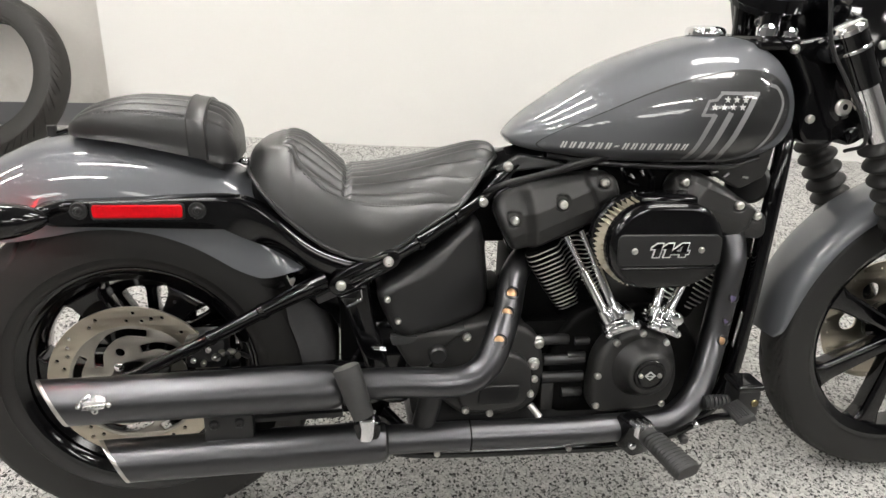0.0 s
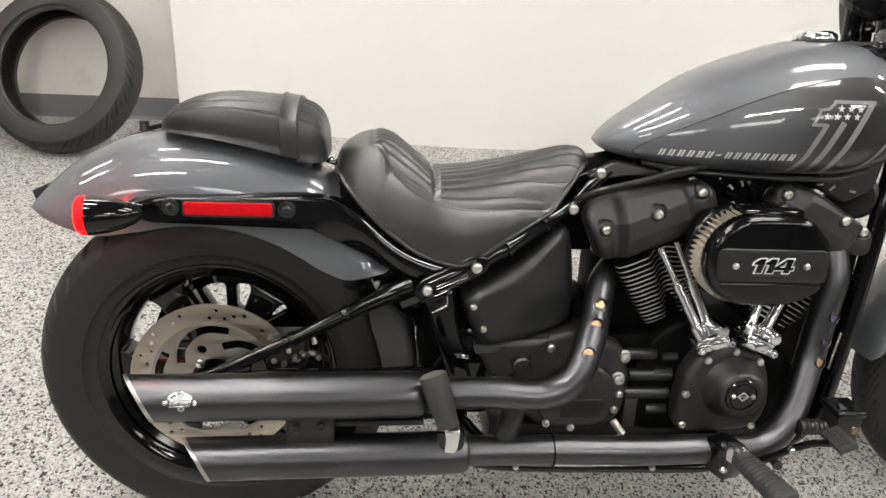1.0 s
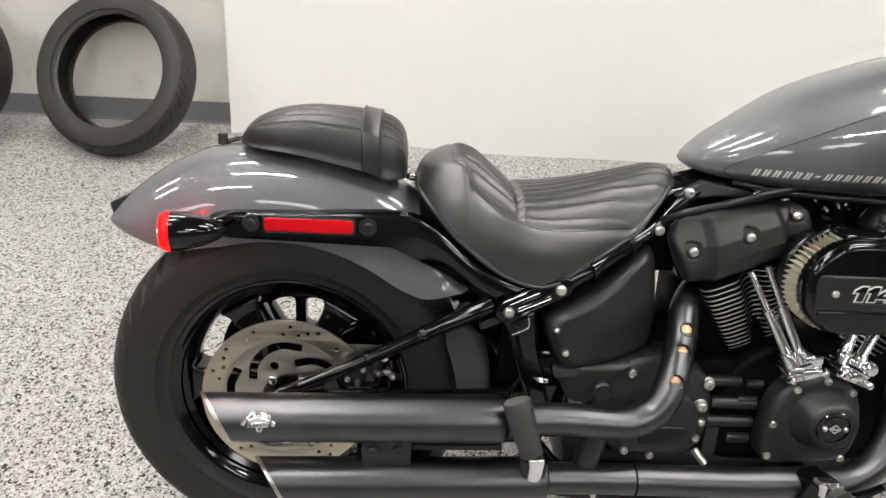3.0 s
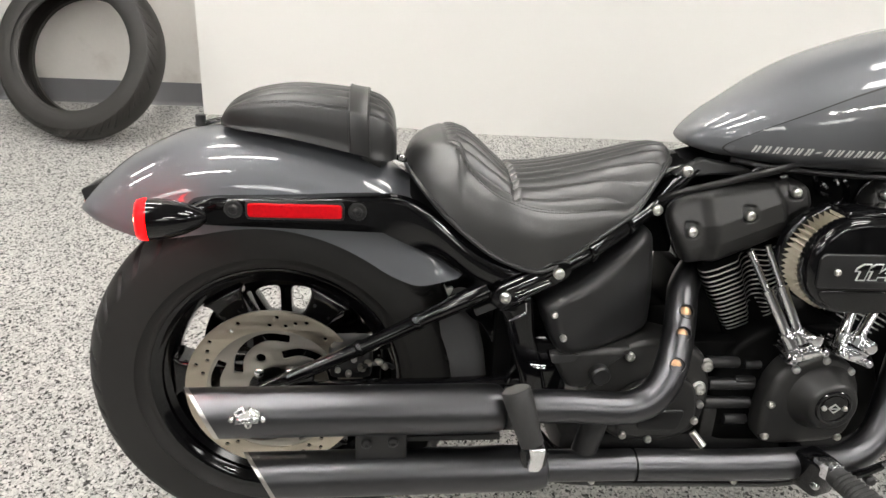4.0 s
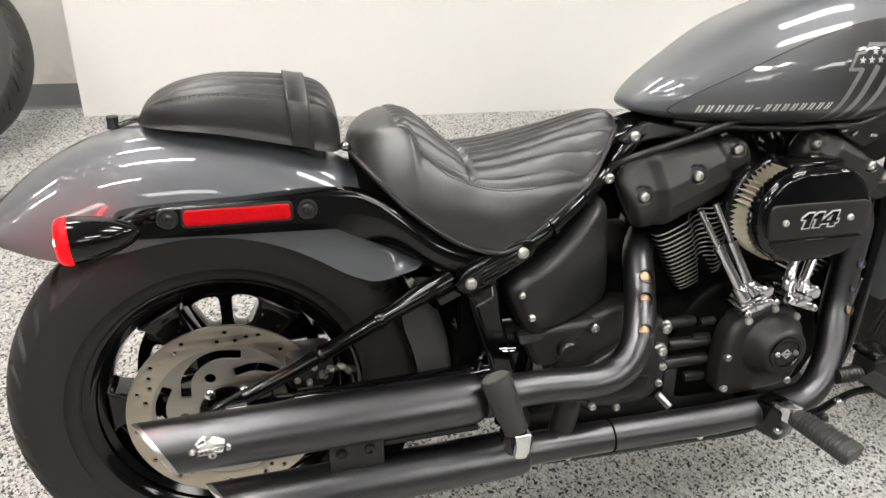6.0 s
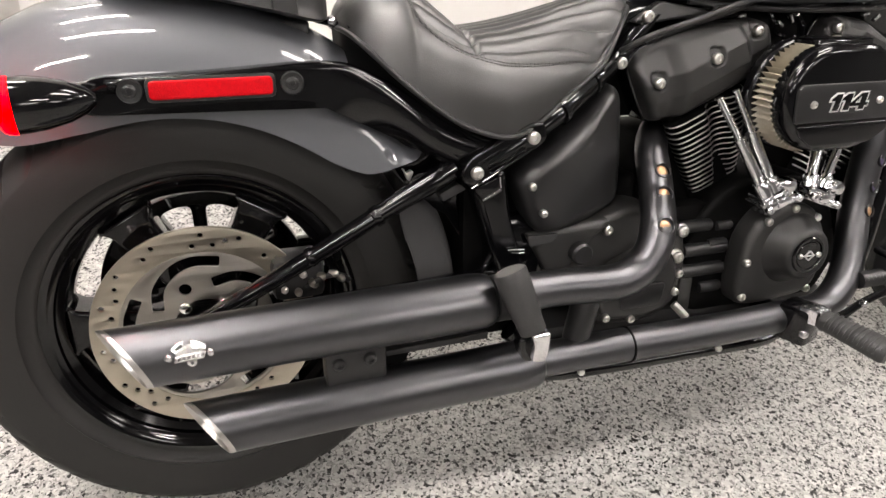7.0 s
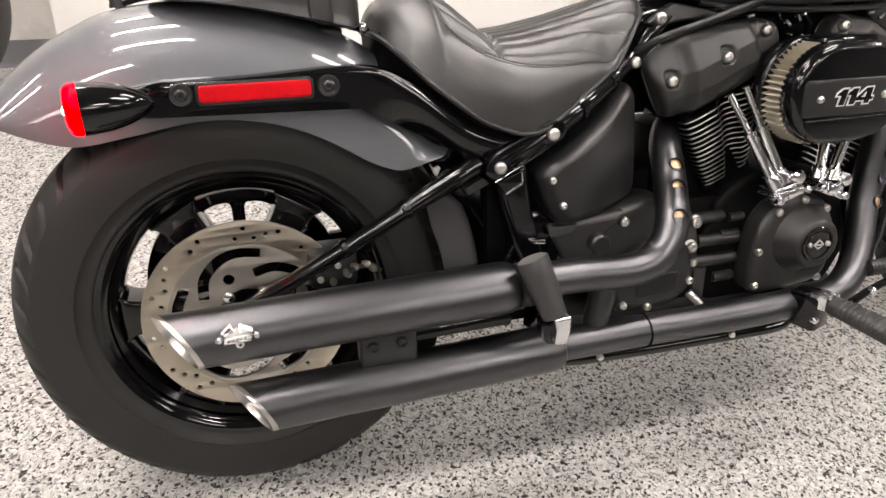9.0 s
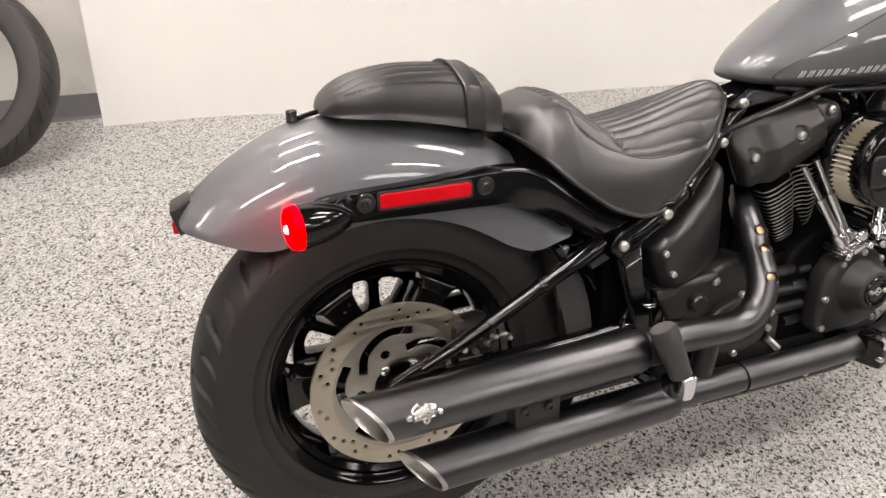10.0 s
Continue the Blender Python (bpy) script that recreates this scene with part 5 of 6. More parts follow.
    # side cover
    cover = softened([(0.432, 0.508), (0.447, 0.526), (0.513, 0.560), (0.553, 0.584), (0.590, 0.613), (0.612, 0.624), (0.629, 0.614), (0.642, 0.56), (0.651, 0.50), (0.652, 0.445), (0.640, 0.432), (0.57, 0.424), (0.478, 0.422), (0.462, 0.435), (0.443, 0.475)], 0.014)
    bm = cast_cover(cover, lambda x, z: -0.160 + 0.084 * (max(0.0, x - 0.455) / 0.185) ** 1.7, -0.03, 0.026, 0.030)
    cov = part("side_cover", bm, SATIN, motorcycle, "satin black side cover")
    bolts(cov, SMALL_BOLT, [(0.451, -0.161, 0.504), (0.470, -0.161, 0.463)])
    # shade black gives the darkness behind the side cover
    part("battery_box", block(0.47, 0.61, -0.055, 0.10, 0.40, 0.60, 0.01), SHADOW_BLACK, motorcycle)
    part("lower_cover", plate(softened([(0.455, 0.424), (0.60, 0.430), (0.590, 0.415), (0.562, 0.393), (0.530, 0.352), (0.494, 0.354)], 0.010), -0.108, 0.05, (), 0.010, 3), WRINKLE, motorcycle)
    part("lower_rail", tube([(0.415, -0.120, 0.215), (0.445, -0.142, 0.200), (0.50, -0.154, 0.191), (0.60, -0.158, 0.188), (0.74, -0.160, 0.187), (0.90, -0.160, 0.186), (0.935, -0.150, 0.198)], 0.0130, 14), GLOSS, motorcycle, "gloss black lower rail")
    bolts(motorcycle, SMALL_BOLT, [(0.545, -0.171, 0.194), (0.80, -0.173, 0.192)])
    # paler plate puts the highlight on the lower cover's top
    part("cover_top_highlight", plate(softened([(0.457, 0.4215), (0.508, 0.4205), (0.499, 0.408), (0.463, 0.404)], 0.003), -0.1355, 0.005, (), 0.001, 1), PLASTIC, motorcycle, "grey plate standing in for the lit top of the lower cover")
    collar = lambda a, b, r: tube([Vector(a), Vector(a).lerp(Vector(b), 0.15), Vector(a).lerp(Vector(b), 0.85), Vector(b)], [r * 0.94, r, r, r * 0.94], 18, rounded=False)
    for a, b, r in (((0.500, -0.125, 0.597), (0.508, -0.121, 0.6005), 0.0205), ((0.570, -0.085, 0.628), (0.577, -0.081, 0.631), 0.0190), ((0.142, -0.1268, 0.4235), (0.150, -0.1275, 0.428), 0.0138), ((0.232, -0.1313, 0.4728), (0.242, -0.1317, 0.4785), 0.0148)):
        part("tube_collar", collar(a, b, r), GLOSS, motorcycle)
    part("bridge_clip", plate(softened([(0.2785, 0.5330), (0.2835, 0.5270), (0.2900, 0.5300), (0.2935, 0.5275), (0.2880, 0.5150), (0.2845, 0.5170)], 0.001), -0.113, 0.008, (), 0.0010, 1), ZINC, motorcycle, "small zinc-plated clip")
    # fork, clamps and steering head
    d = Vector((math.sin(radians(-30)), 0, math.cos(radians(-30))))
    foot = Vector((1.628, 0, 0.332))
    at = lambda s, y: foot + d * s + Vector((0, y, 0))
    for s in (-0.105, 0.105):
        leg = part("fork_leg", tube([at(-0.03, s), at(0.16, s), at(0.30, s)], [0.028, 0.030, 0.029], 24), GLOSS, motorcycle, "gloss black fork slider")
        g = []
        for k in range(81):
            t = k / 80
            g.append((0.27 + 0.25 * t, 0.035 + 0.0075 * math.cos(t * 2 * math.pi * 7.5) - 0.003 * t))
        part("gaiter", skin([[at(q, s) + (Vector((0, 1, 0)) * math.cos(a) + d.cross(Vector((0, 1, 0))) * math.sin(a)) * r for a in np.linspace(0, 2 * math.pi, 28, endpoint=False)] for q, r in g]), RUBBER, leg, "ribbed black rubber gaiter")
        part("fork_tube", tube([at(0.50, s), at(0.63, s), at(0.67, s)], 0.0245, 24), CHROME if s < 0 else CHROME, leg, "bright fork tube")
        part("upper_cover", tube([at(0.632, s), at(0.68, s), at(0.74, s)], 0.0305, 24), GLOSS, leg)
        part("cover_ring", skin([[at(q, s) + (Vector((0, 1, 0)) * math.cos(a) + d.cross(Vector((0, 1, 0))) * math.sin(a)) * r for a in np.linspace(0, 2 * math.pi, 28, endpoint=False)] for q, r in ((0.700, 0.0300), (0.7015, 0.0318), (0.7065, 0.0318), (0.708, 0.0300))]), CHROME, leg)
        part("fork_cap", tube([at(0.736, s), at(0.744, s), at(0.750, s), at(0.752, s)], [0.0325, 0.0320, 0.026, 0.018], 24), CHROME, leg, "chrome fork cap")
    for q, wide in ((0.545, 0.098), (0.715, 0.12)):
        m = Matrix.Translation(at(q, 0)) @ Matrix.Rotation(radians(-30), 4, "Y")
        part("triple_clamp", moved(block(-0.055, 0.02, -wide, wide, -0.018, 0.018, 0.012), m), GLOSS, motorcycle, "gloss black fork clamp")
    part("steering_head", tube([at(0.585, 0) + Vector((-0.045, 0, -0.02)), at(0.74, 0) + Vector((-0.045, 0, -0.02))], 0.04, 24, rounded=False), GLOSS, motorcycle, "black steering head")
    part("steering_lock_cover", plate(softened([(1.228, 0.785), (1.232, 0.86), (1.200, 0.915), (1.165, 0.945), (1.25, 0.962), (1.30, 0.955), (1.345, 0.86), (1.345, 0.79), (1.29, 0.762), (1.24, 0.764)], 0.012), 0.0, 0.15, (), 0.010, 3), GLOSS, motorcycle, "gloss black steering head cover")
    bolts(motorcycle, mesh_of("bolt", spun([(0, 0.004), (0.017, 0.004), (0.017, -0.006), (0.013, -0.010), (0.006, -0.010), (0.005, -0.006), (0, -0.006)], 20), ZINC), [(1.302, -0.076, 0.836)])
    bolts(motorcycle, BOLT, [(1.237, -0.076, 0.946), (1.187, -0.074, 0.936), (1.242, -0.076, 0.812), (1.350, -0.086, 0.948), (1.364, -0.086, 0.919)])
    head = part("headlamp", moved(spun([(0, 0.10), (0.03, 0.098), (0.065, 0.08), (0.088, 0.04), (0.094, 0.0), (0.094, -0.03), (0.088, -0.035), (0, -0.035)], 40), Matrix.Translation((1.45, 0, 0.965)) @ Matrix.Rotation(radians(90), 4, "Z")), GLOSS, motorcycle, "gloss black headlamp shell")
    part("handlebar_riser", tube([(1.150, -0.045, 0.955), (1.146, -0.045, 1.02), (1.125, -0.045, 1.08)], 0.019, 16), GLOSS, motorcycle, "black handlebar riser")
    part("handlebar_riser", tube([(1.150, 0.045, 0.955), (1.146, 0.045, 1.02), (1.125, 0.045, 1.08)], 0.019, 16), GLOSS, motorcycle, "black handlebar riser")
    part("riser_clamp", block(1.118, 1.200, -0.075, 0.075, 0.932, 0.958, 0.008), GLOSS, motorcycle)
    bolts(motorcycle, mesh_of("bolt", moved(spun([(0, 0.0), (0.018, 0.0), (0.019, -0.014), (0.014, -0.02), (0, -0.021)], 18), Matrix.Rotation(radians(-90), 4, "X")), CHROME), [(1.138, -0.056, 0.957), (1.184, -0.050, 0.952)])
    part("fork_shroud", block(1.27, 1.44, -0.085, 0.085, 0.80, 1.04, 0.03), GLOSS, motorcycle, "gloss black headlamp shroud")
    part("instrument_housing", moved(spun([(0, 0.03), (0.05, 0.028), (0.072, 0.012), (0.078, -0.008), (0.07, -0.022), (0.055, -0.026), (0, -0.026)], 40), Matrix.Translation((1.165, 0.0, 1.035)) @ Matrix.Rotation(radians(115), 4, "X")), GLOSS, motorcycle, "black instrument housing")
    part("cable", tube([(1.175, -0.14, 1.08), (1.190, -0.14, 1.018), (1.209, -0.14, 0.945), (1.251, -0.14, 0.886), (1.298, -0.14, 0.821), (1.325, -0.125, 0.775), (1.315, -0.09, 0.755)], 0.0036, 10), SATIN, motorcycle, "black control cable")
    part("steering_nacelle", plate(softened([(1.185, 0.945), (1.165, 0.965), (1.150, 1.02), (1.140, 1.12), (1.46, 1.12), (1.46, 0.93)], 0.012), 0.085, 0.06, (), 0.012, 3), GLOSS, motorcycle, "gloss black steering nacelle")
    part("horn", moved(spun([(0, 0.02), (0.03, 0.018), (0.042, 0.0), (0.044, -0.012), (0.038, -0.018), (0, -0.02)], 32), Matrix.Translation((1.172, -0.03, 0.685)) @ Matrix.Rotation(radians(-50), 4, "Z")), SATIN, motorcycle, "round black horn")
    part("horn_bracket", plate(softened([(1.06, 0.745), (1.19, 0.76), (1.18, 0.70), (1.13, 0.675), (1.08, 0.70)], 0.01), -0.05, 0.03, (), 0.004, 2), WRINKLE, motorcycle)
    # tail bracket
    tail = part("tail_bracket", plate(softened([(-0.3055, 0.6505), (-0.274, 0.6650), (-0.268, 0.620), (-0.296, 0.612)], 0.004), 0.010, 0.062, (), 0.003, 2), SATIN, motorcycle)
    part("tail_reflector", block(-0.3045, -0.290, -0.014, 0.036, 0.614, 0.632, 0.0015), RED_REFLECTOR, tail, "small red reflector")


# ---- engine ----
def cylinder(cx, cz, lean, fins, name):
    """A finned barrel: lean in degrees from its own upright, forward positive."""
    m = Matrix.Translation((cx, 0, cz)) @ Matrix.Rotation(radians(lean), 4, "Y")
    # SHADOW_BLACK puts the dark between the fins into their colour
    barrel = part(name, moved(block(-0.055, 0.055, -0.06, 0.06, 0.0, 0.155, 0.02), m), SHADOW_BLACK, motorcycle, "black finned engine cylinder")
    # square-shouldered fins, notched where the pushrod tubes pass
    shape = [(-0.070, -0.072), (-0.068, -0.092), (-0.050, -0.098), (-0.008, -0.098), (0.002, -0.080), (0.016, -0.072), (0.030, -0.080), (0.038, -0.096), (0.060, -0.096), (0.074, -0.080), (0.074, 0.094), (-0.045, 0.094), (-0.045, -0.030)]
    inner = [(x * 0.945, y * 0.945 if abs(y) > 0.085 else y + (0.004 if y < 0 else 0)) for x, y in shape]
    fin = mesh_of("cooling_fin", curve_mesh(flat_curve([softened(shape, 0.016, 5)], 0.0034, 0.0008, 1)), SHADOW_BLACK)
    edge = mesh_of("fin_edge", curve_mesh(flat_curve([softened([(x * 1.008, y * 1.008) for x, y in shape], 0.016, 5), softened(inner, 0.015, 5)], 0.0026, 0.0005, 1)), FIN_EDGE)
    for k in range(fins):
        z = 0.031 + k * 0.0102
        s = 0.64 + 0.36 * min(1.0, k / (fins * 0.8)) ** 0.8
        for nm, me in (("cooling_fin", fin), ("fin_edge", edge)):
            ob = part(nm, me, None, barrel)
            ob.matrix_basis = m @ Matrix.Translation((0, 0, z)) @ Matrix.Diagonal((s, s, 1, 1))
    return barrel


def rocker_box(outline, name, bolts_at, crease, run, ends):
    """A cast cover: a proud middle panel between two lower lobes, leaning back above its crease."""
    mid = Vector((sum(p[0] for p in outline) / len(outline), sum(p[1] for p in outline) / len(outline)))
    c, run = Vector(crease), Vector(run).normalized()

    def face(x, z):
        q = Vector((x, z)) - c
        along, above = q.dot(run), q.dot(Vector((-run.y, run.x)))
        panel = soft_step(ends[0] - 0.012, ends[0] + 0.012, along - 0.25 * above) * (1 - soft_step(ends[1] - 0.010, ends[1] + 0.010, along))
        lean = 0.60 * max(0.0, above - 0.006) + 0.45 * max(0.0, -above - 0.026)
        return -0.091 - 0.018 * panel + lean

    def carved(x, z):
        dip = 0.0
        for bx, bz in bolts_at:
            u, v = (x - bx + 0.001) / 0.0125, (z - bz - 0.003) / 0.0140
            dip = max(dip, 1 - soft_step(0.80, 1.12, (abs(u) ** 3 + abs(v) ** 3) ** (1 / 3)))
        return face(x, z) + 0.0085 * dip
    box = part(name, cast_cover(softened(outline, 0.020), carved, 0.080, 0.014, 0.018), WRINKLE, motorcycle, "black wrinkle-finished rocker cover", angle=60)
    part("gasket_rim", plate(softened([tuple(mid + (Vector(p) - mid) * 1.03) for p in outline], 0.016), 0.012, 0.130, (), 0.004, 2), GLOSS, box)
    bolts(box, BOLT, [(x, 0.0035 + face(x, z), z) for x, z in bolts_at])


def pushrods(base, tilt, feet, tops, r=0.0088):
    m = Matrix.Translation(base) @ Matrix.Rotation(radians(tilt), 4, "Y")
    tappets = part("tappet_block", moved(joined(block(-0.034, 0.034, -0.018, 0.03, -0.011, 0.004, 0.003), block(-0.029, 0.029, -0.012, 0.03, 0.002, 0.012, 0.004), block(-0.010, 0.010, -0.022, 0.0, -0.008, 0.008, 0.003)), m), CHROME, motorcycle, "chrome tappet block")
    for f, top in zip(feet, tops):
        a, b = Vector(f), Vector(top)
        d = b - a
        part("pushrod_tube", tube([a - d * 0.06, a + d * 0.05, a + d * 0.09, a + d * 0.11, a + d * 0.5, a + d * 0.56, a + d * 0.565, b], [r * 1.45, r * 1.45, r * 1.3, r, r, r, r * 0.68, r * 0.68], 18, 3), CHROME, tappets, "chrome pushrod tube")
        part("tube_collar", tube([a + d * 0.53, a + d * 0.57], [r * 1.14, r * 1.14], 18, rounded=False), CHROME, tappets)
    screw = mesh_of("bolt", spun([(0, 0.004), (0.0068, 0.004), (0.0068, -0.006), (0.005, -0.008), (0.003, -0.008), (0.0028, -0.004), (0, -0.004)], 12), CHROME)
    bolts(tappets, screw, [m @ Vector((q, -0.018, -0.003)) for q in (-0.027, 0.027)])
    part("lifter_boss", moved(spun([(0, 0.02), (0.012, 0.02), (0.012, -0.010), (0.009, -0.014), (0, -0.015)], 18), m @ Matrix.Translation((0.016, -0.008, 0.022))), CHROME, tappets)


def engine():
    cylinder(0.848, 0.421, -24, 15, "rear_cylinder")
    cylinder(1.023, 0.416, 26, 15, "front_cylinder")
    rocker_box([(0.651, 0.640), (0.657, 0.663), (0.677, 0.676), (0.718, 0.6915), (0.775, 0.705), (0.828, 0.7095), (0.857, 0.711), (0.875, 0.701), (0.885, 0.676), (0.887, 0.655), (0.840, 0.6185), (0.787, 0.591), (0.740, 0.571), (0.706, 0.560), (0.690, 0.560), (0.673, 0.590)],
               "rear_rocker_cover", [(0.687, 0.622), (0.770, 0.657), (0.851, 0.693)], (0.770, 0.655), (0.92, 0.395), (-0.062, 0.060))
    rocker_box([(0.980, 0.670), (0.987, 0.697), (1.007, 0.713), (1.041, 0.710), (1.097, 0.681), (1.149, 0.6475), (1.1855, 0.6305), (1.191, 0.597), (1.186, 0.579), (1.130, 0.578), (1.060, 0.602), (1.010, 0.635)],
               "front_rocker_cover", [(1.006, 0.694), (1.112, 0.654), (1.163, 0.629)], (1.080, 0.665), (0.92, -0.39), (-0.055, 0.075))
    # heads take SHADOW_BLACK too, to stay dark under the rocker covers
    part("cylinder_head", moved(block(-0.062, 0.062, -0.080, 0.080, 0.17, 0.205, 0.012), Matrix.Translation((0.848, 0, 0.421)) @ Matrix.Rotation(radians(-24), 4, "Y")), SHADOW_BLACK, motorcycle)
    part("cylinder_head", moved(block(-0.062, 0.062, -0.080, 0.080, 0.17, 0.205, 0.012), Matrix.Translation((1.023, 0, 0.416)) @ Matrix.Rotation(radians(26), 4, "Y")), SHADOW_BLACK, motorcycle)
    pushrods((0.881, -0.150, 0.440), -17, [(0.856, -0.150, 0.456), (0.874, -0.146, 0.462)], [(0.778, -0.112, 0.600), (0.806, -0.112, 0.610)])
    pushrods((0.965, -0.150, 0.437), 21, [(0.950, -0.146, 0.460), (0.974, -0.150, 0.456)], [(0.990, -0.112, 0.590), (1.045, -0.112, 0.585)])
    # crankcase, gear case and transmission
    # crankcase colour carries its shade: SHADOW_BLACK, not the engine coating
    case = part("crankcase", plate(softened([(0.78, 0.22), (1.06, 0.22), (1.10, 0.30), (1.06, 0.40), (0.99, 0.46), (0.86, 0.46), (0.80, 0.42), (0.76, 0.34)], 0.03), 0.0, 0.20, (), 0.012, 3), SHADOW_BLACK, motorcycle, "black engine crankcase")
    cam_out = rounded([(0.848, 0.262), (0.846, 0.320), (0.856, 0.374), (0.888, 0.412), (0.934, 0.426), (0.985, 0.405), (1.010, 0.362), (1.018, 0.305), (0.998, 0.258), (0.93, 0.246), (0.870, 0.246)], 6)
    cam = part("cam_cover", plate(cam_out, -0.118, 0.052, (), 0.014, 4), WRINKLE, motorcycle, "black wrinkle-finished cam cover")
    part("cam_dome", moved(spun([(0, -0.0385), (0.036, -0.0382), (0.0405, -0.0365), (0.0440, -0.032), (0.0485, -0.022), (0.0555, -0.009), (0.064, 0.000), (0.066, 0.01), (0, 0.01)], 64), Matrix.Translation((0.9445, -0.142, 0.3440))), WRINKLE, cam)
    badge = part("timer_cover", moved(spun([(0, 0.004), (0.0315, 0.004), (0.0315, -0.0025), (0.030, -0.0045), (0.0265, -0.0045), (0.0255, -0.002), (0.0235, -0.002), (0.0225, -0.0035), (0, -0.0035)], 48), Matrix.Translation((0.9410, -0.1795, 0.3465))), GLOSS, cam, "gloss black round timer cover")
    part("cover_emblem", moved(plate(softened([(-0.010, 0.0), (0.0, 0.009), (0.010, 0.0), (0.0, -0.009)], 0.001), 0, 0.002, [softened([(-0.006, 0.0005), (0.0, 0.006), (0.006, 0.0005)], 0.0008), softened([(-0.006, -0.0015), (0.0, -0.006), (0.006, -0.0015)], 0.0008)], 0.0004, 1), Matrix.Translation((0.9410, -0.1840, 0.3465)) @ Matrix.Diagonal((1.15, 1, 1.05, 1))), DULL_SILVER, badge)
    bolts(badge, bolt_mesh("bolt", 0.0046, 0.004, ZINC), [(0.9225, -0.1835, 0.3475), (0.9595, -0.1835, 0.3465)])
    bolts(cam, MID_BOLT, [(0.856, -0.143, 0.328), (0.858, -0.143, 0.264), (0.886, -0.143, 0.397), (0.936, -0.143, 0.415), (0.985, -0.143, 0.394), (0.993, -0.143, 0.262)])
    for x0, x1, z, r in ((0.748, 0.806, 0.388, 0.0105), (0.818, 0.848, 0.383, 0.008), (0.758, 0.842, 0.345, 0.0115), (0.805, 0.842, 0.352, 0.009), (0.756, 0.842, 0.307, 0.0115), (0.800, 0.842, 0.272, 0.010)):
        part("case_stud", moved(spun([(0, 0.0), (r * 0.8, 0.0), (r, 0.003), (r, x1 - x0), (0, x1 - x0)], 16), Matrix.Translation((x1, -0.100, z)) @ Matrix.Rotation(radians(90), 4, "Z")), SATIN, case)
    part("case_web", block(0.758, 0.784, -0.106, -0.07, 0.235, 0.296, 0.004), WRINKLE, case)
    # black block stands in for the shade beside the crankcase
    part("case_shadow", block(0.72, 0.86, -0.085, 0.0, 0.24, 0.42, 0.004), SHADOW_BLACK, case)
    flange = mesh_of("bolt", spun([(0, 0.004), (0.0125, 0.004), (0.0125, 0.0), (0.0095, -0.002), (0.0095, -0.008), (0.007, -0.010), (0.004, -0.010), (0.0035, -0.006), (0, -0.006)], 18), ZINC)
    bolts(case, flange, [(0.742, -0.112, 0.388), (0.734, -0.118, 0.346)])
    gear = part("transmission_case", plate(softened([(0.56, 0.42), (0.66, 0.44), (0.74, 0.41), (0.76, 0.34), (0.75, 0.26), (0.70, 0.23), (0.60, 0.235), (0.55, 0.28), (0.53, 0.36)], 0.025), -0.03, 0.17, (), 0.012, 3), WRINKLE, motorcycle, "black transmission case")
    clutch = part("clutch_cover", plate(rounded([(0.60, 0.345), (0.66, 0.372), (0.705, 0.368), (0.728, 0.335), (0.728, 0.285), (0.705, 0.258), (0.64, 0.252), (0.60, 0.262), (0.585, 0.30)], 6), -0.118, 0.03, (), 0.008, 3), WRINKLE, gear, "black clutch cover")
    part("cover_panel", plate(softened([(0.625, 0.272), (0.70, 0.272), (0.708, 0.312), (0.63, 0.312)], 0.01), -0.134, 0.006, (), 0.002, 2), SATIN, gear)
    bolts(gear, MID_BOLT, [(0.602, -0.136, 0.262), (0.650, -0.134, 0.252), (0.728, -0.134, 0.290), (0.735, -0.13, 0.320), (0.655, -0.134, 0.376)])
    bolts(gear, BOLT, [(0.602, -0.118, 0.407)])
    part("filler_plug", moved(spun([(0, 0.01), (0.017, 0.01), (0.017, -0.012), (0.014, -0.016), (0, -0.017)], 24), Matrix.Translation((0.545, -0.135, 0.385))), SATIN, gear)
    part("drain_fitting", tube([(0.728, -0.135, 0.268), (0.745, -0.15, 0.248)], 0.007, 10, rounded=False), ZINC, gear)
    part("pan", block(0.50, 1.08, -0.10, 0.10, 0.175, 0.24, 0.015), SATIN, motorcycle, "black oil pan")
    # air cleaner: pleated element between two dished ovals
    def oval(cx, cz, hx, hz, n=14):
        return [(cx + sx * (hx - hz) + hz * math.cos(a), cz + hz * math.sin(a)) for sx, a0 in ((1, -math.pi / 2), (-1, math.pi / 2)) for a in np.linspace(a0, a0 + math.pi, n)]
    c = (0.935, 0.602)
    ac = part("air_cleaner", plate(oval(*c, 0.107, 0.079), -0.174, 0.040, (), 0.013, 5), GLOSS, motorcycle, "gloss black oval air cleaner cover")
    part("face_plate", plate(softened([(0.845, 0.571), (1.034, 0.571), (1.032, 0.618), (1.024, 0.626), (0.848, 0.627), (0.842, 0.618)], 0.006), -0.1945, 0.007, (), 0.0018, 2), SATIN, ac, "satin black face plate")
    part("lower_step", plate(softened([(0.850, 0.5665), (1.032, 0.5665), (1.024, 0.552), (0.992, 0.534), (0.885, 0.534), (0.860, 0.550)], 0.008), -0.1935, 0.006, (), 0.0022, 3), GLOSS, ac)
    part("top_band", block(0.886, 0.992, -0.172, -0.112, 0.655, 0.6875, 0.006), GLOSS, ac)
    part("small_mark", plate([(0.912, 0.5815), (0.972, 0.5815), (0.972, 0.5832), (0.912, 0.5832)], -0.1982, 0.001, (), 0, 1), PLASTIC, ac)
    bolts(ac, SMALL_BOLT, [(0.873, -0.1975, 0.598), (0.995, -0.1975, 0.599)])
    pleats = []
    N = 64
    loop_path = oval(0.932, 0.600, 0.109, 0.081, 60)
    P = [Vector((x, 0, z)) for x, z in loop_path]
    L = [0.0]
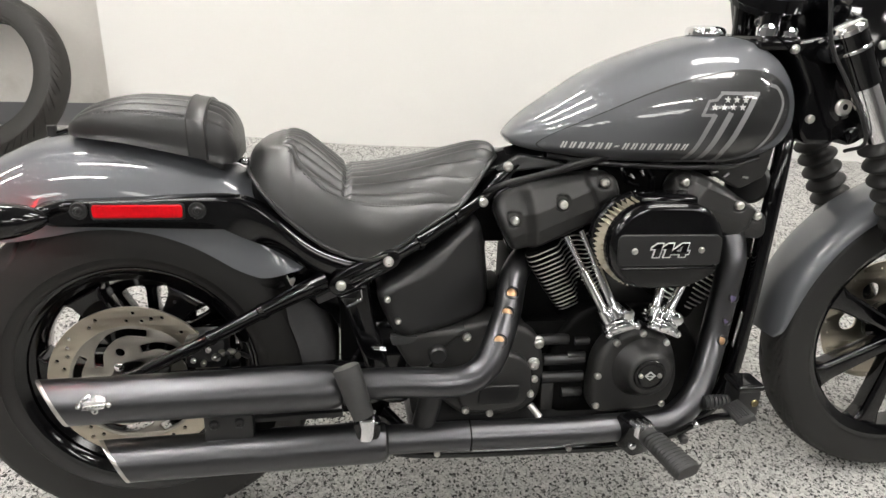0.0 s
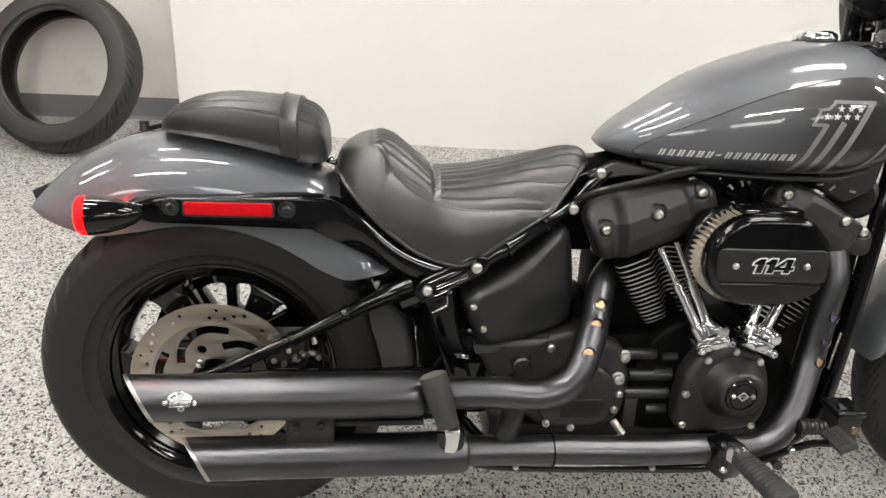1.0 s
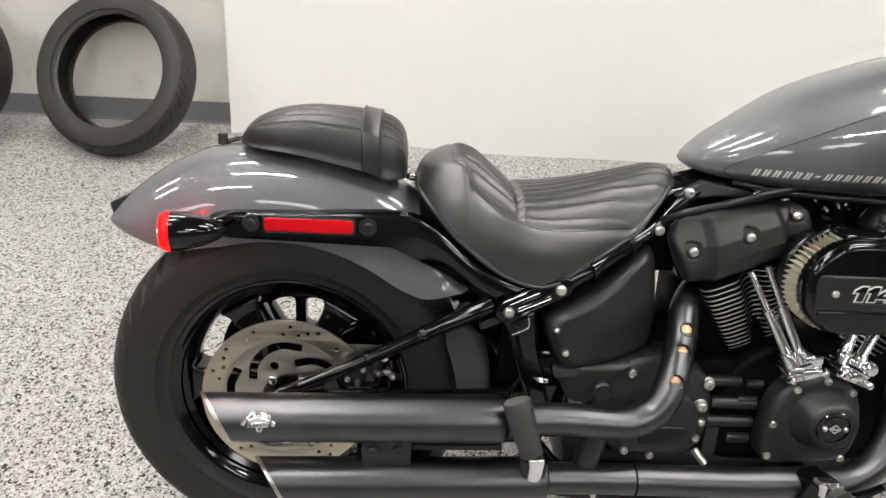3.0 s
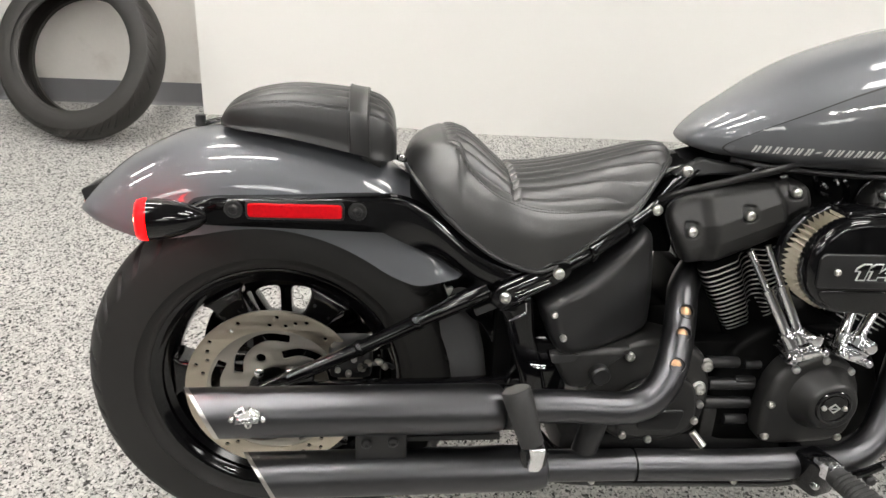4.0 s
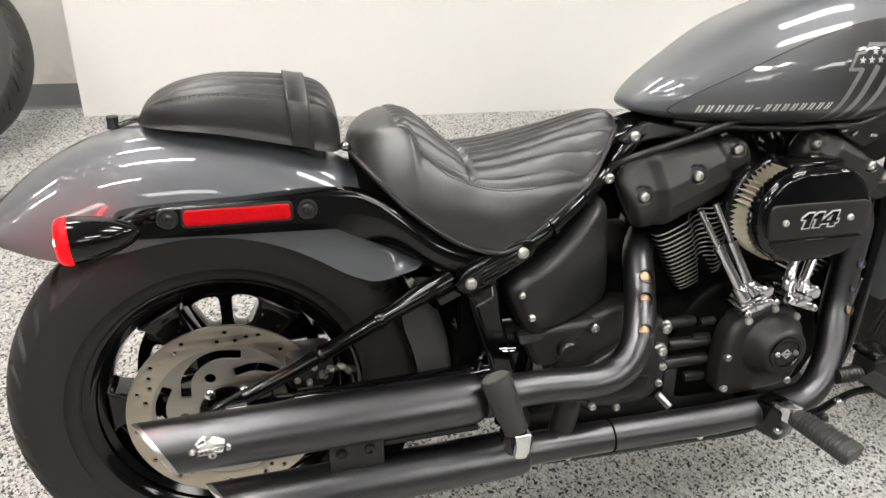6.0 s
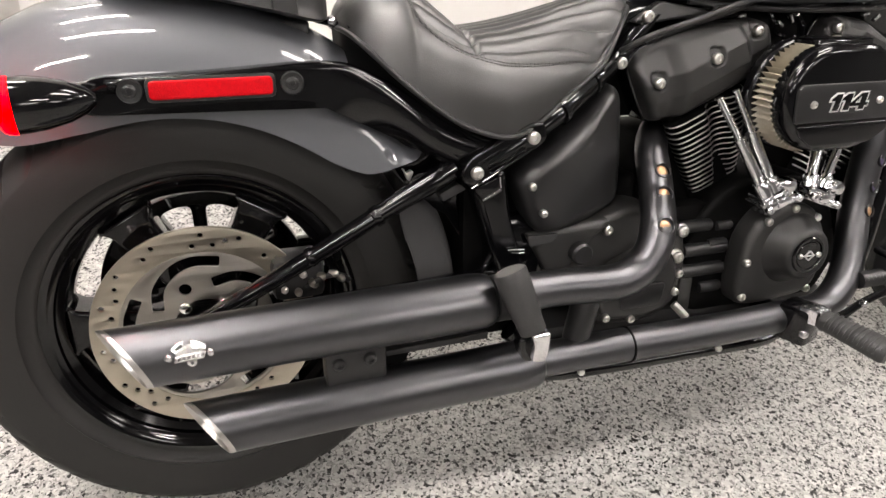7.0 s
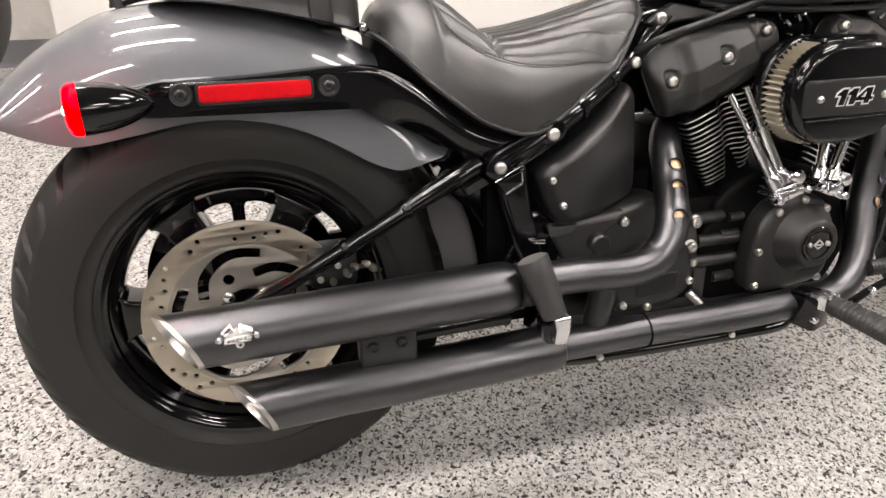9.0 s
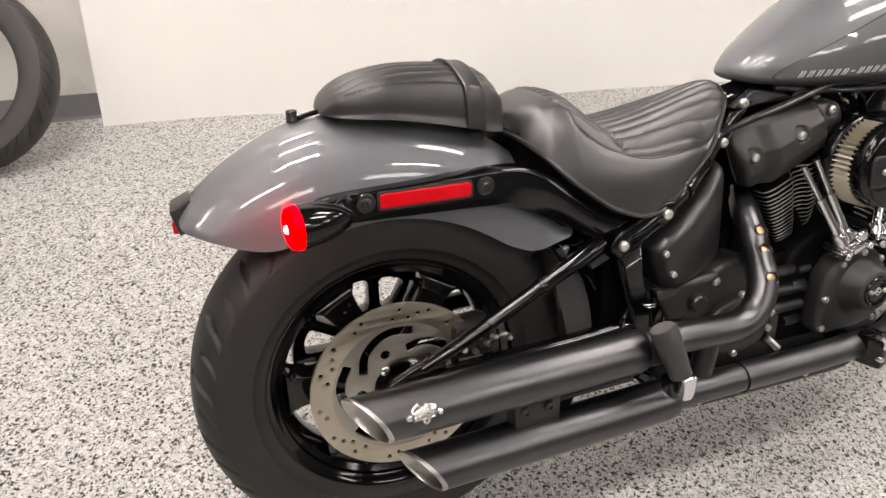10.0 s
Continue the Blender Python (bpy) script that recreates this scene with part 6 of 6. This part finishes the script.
    for i in range(len(P)):
        L.append(L[-1] + (P[(i + 1) % len(P)] - P[i]).length)
    for i in range(N * 2):
        s = L[-1] * i / (N * 2)
        j = max(q for q in range(len(P)) if L[q] <= s)
        t = (s - L[j]) / max(L[j + 1] - L[j], 1e-9)
        p = P[j].lerp(P[(j + 1) % len(P)], t)
        o = (p - Vector((0.932, 0, 0.600))).normalized()
        pleats.append(p - o * (0.0 if i % 2 == 0 else 0.013))
    part("filter_element", skin([[p + Vector((0, y, 0)) for p in pleats] for y in (-0.166, -0.128)]), FILTER, ac, "pleated cotton filter element", angle=20)
    part("backplate", plate(oval(0.932, 0.600, 0.113, 0.086), -0.117, 0.024, (), 0.008, 3), GLOSS, ac)
    part("support_arm", block(0.87, 0.96, -0.09, -0.02, 0.56, 0.63, 0.01), SHADOW_BLACK, ac)
    # the displacement digits: bold, slanted, black inside a bright outline
    one = [(0.18, 0.0), (0.66, 0.0), (0.88, 1.0), (0.46, 1.0), (0.08, 0.74), (0.03, 0.56), (0.31, 0.56)]
    four = [(0.62, 0.0), (1.08, 0.0), (1.12, 0.20), (1.32, 0.20), (1.38, 0.45), (1.18, 0.45), (1.30, 1.0), (0.80, 1.0), (0.02, 0.42), (-0.03, 0.20), (0.66, 0.20)]
    gap = [(0.44, 0.45), (0.71, 0.45), (0.79, 0.76)]
    for x0, shape, hole in ((0.9010, one, None), (0.9205, one, None), (0.9375, four, gap)):
        place = lambda pts: [(x0 + 0.0258 * x, 0.5865 + 0.0258 * z) for x, z in pts]
        digit = part("digit", plate(grown(place(shape), 0.0012), -0.1988, 0.0016, [grown(place(hole), -0.0010)] if hole else [], 0.0002, 1), BRIGHT_DECAL, ac, "black digit with a bright outline")
        part("digit_fill", plate(grown(place(shape), -0.0009), -0.1995, 0.0014, [grown(place(hole), 0.0009)] if hole else [], 0.0002, 1), GLOSS, digit)
    # plumbing in the vee and under the tank
    cooler = part("oil_cooler", block(1.140, 1.178, -0.072, 0.085, 0.25, 0.585, 0.006), SHADOW_BLACK, motorcycle, "black oil cooler between the frame tubes")
    slat = mesh_of("cooler_fin", block(-0.011, 0.011, -0.005, 0.003, -0.0012, 0.0012, 0.0005, 1), BADGE)
    for k in range(14):
        part("cooler_fin", slat, None, cooler).matrix_basis = pose(1.164 + 0.0006 * k, -0.089, 0.352 + 0.0055 * k, 0, 35, 0)
    # unseen shade-black block fills the vee between the heads
    part("vee_shade_fill", block(0.80, 1.04, -0.045, 0.06, 0.50, 0.74, 0.02), SHADOW_BLACK, motorcycle)
    clip = mesh_of("hose_clip", moved(block(-0.007, 0.007, -0.004, 0.004, -0.003, 0.003, 0.0012, 1), Matrix.Rotation(radians(-20), 4, "Y")), BADGE)
    for x, y, z, turn in ((0.837, -0.062, 0.714, 10), (0.788, -0.062, 0.724, -15), (0.800, -0.062, 0.727, 5), (0.912, -0.062, 0.700, 60), (0.943, -0.062, 0.671, 20), (1.068, -0.075, 0.712, 15), (1.092, -0.075, 0.706, -20), (1.128, -0.08, 0.702, 30), (0.700, -0.055, 0.690, 40), (0.930, -0.064, 0.708, 80)):
        part("hose_clip", clip, None, motorcycle).matrix_basis = pose(x, y, z, 0, turn, 0)
    part("breather_hose", tube([(0.636, -0.055, 0.668), (0.668, -0.085, 0.692), (0.735, -0.092, 0.712), (0.80, -0.094, 0.732), (0.87, -0.080, 0.745)], 0.0052, 10), SATIN, motorcycle, "black breather hose along the rocker cover")
    part("wiring", tube([(0.88, -0.05, 0.74), (0.892, -0.065, 0.71), (0.905, -0.060, 0.690), (0.93, -0.055, 0.682)], 0.0045, 8), GLOSS, motorcycle, "black cable under the tank")
    part("wiring", tube([(0.93, -0.045, 0.745), (0.938, -0.065, 0.715), (0.950, -0.068, 0.695), (0.955, -0.060, 0.66)], 0.006, 8), GLOSS, motorcycle, "black cable under the tank")
    part("wiring", tube([(0.68, -0.05, 0.68), (0.74, -0.07, 0.705), (0.80, -0.075, 0.722), (0.86, -0.06, 0.735)], 0.006, 10), SATIN, motorcycle, "black cable under the tank")
    part("wiring", tube([(0.95, -0.06, 0.72), (1.02, -0.08, 0.745), (1.07, -0.07, 0.735), (1.10, -0.05, 0.70)], 0.006, 10), SATIN, motorcycle, "black cable under the tank")


exhaust()
frame_parts()
engine()
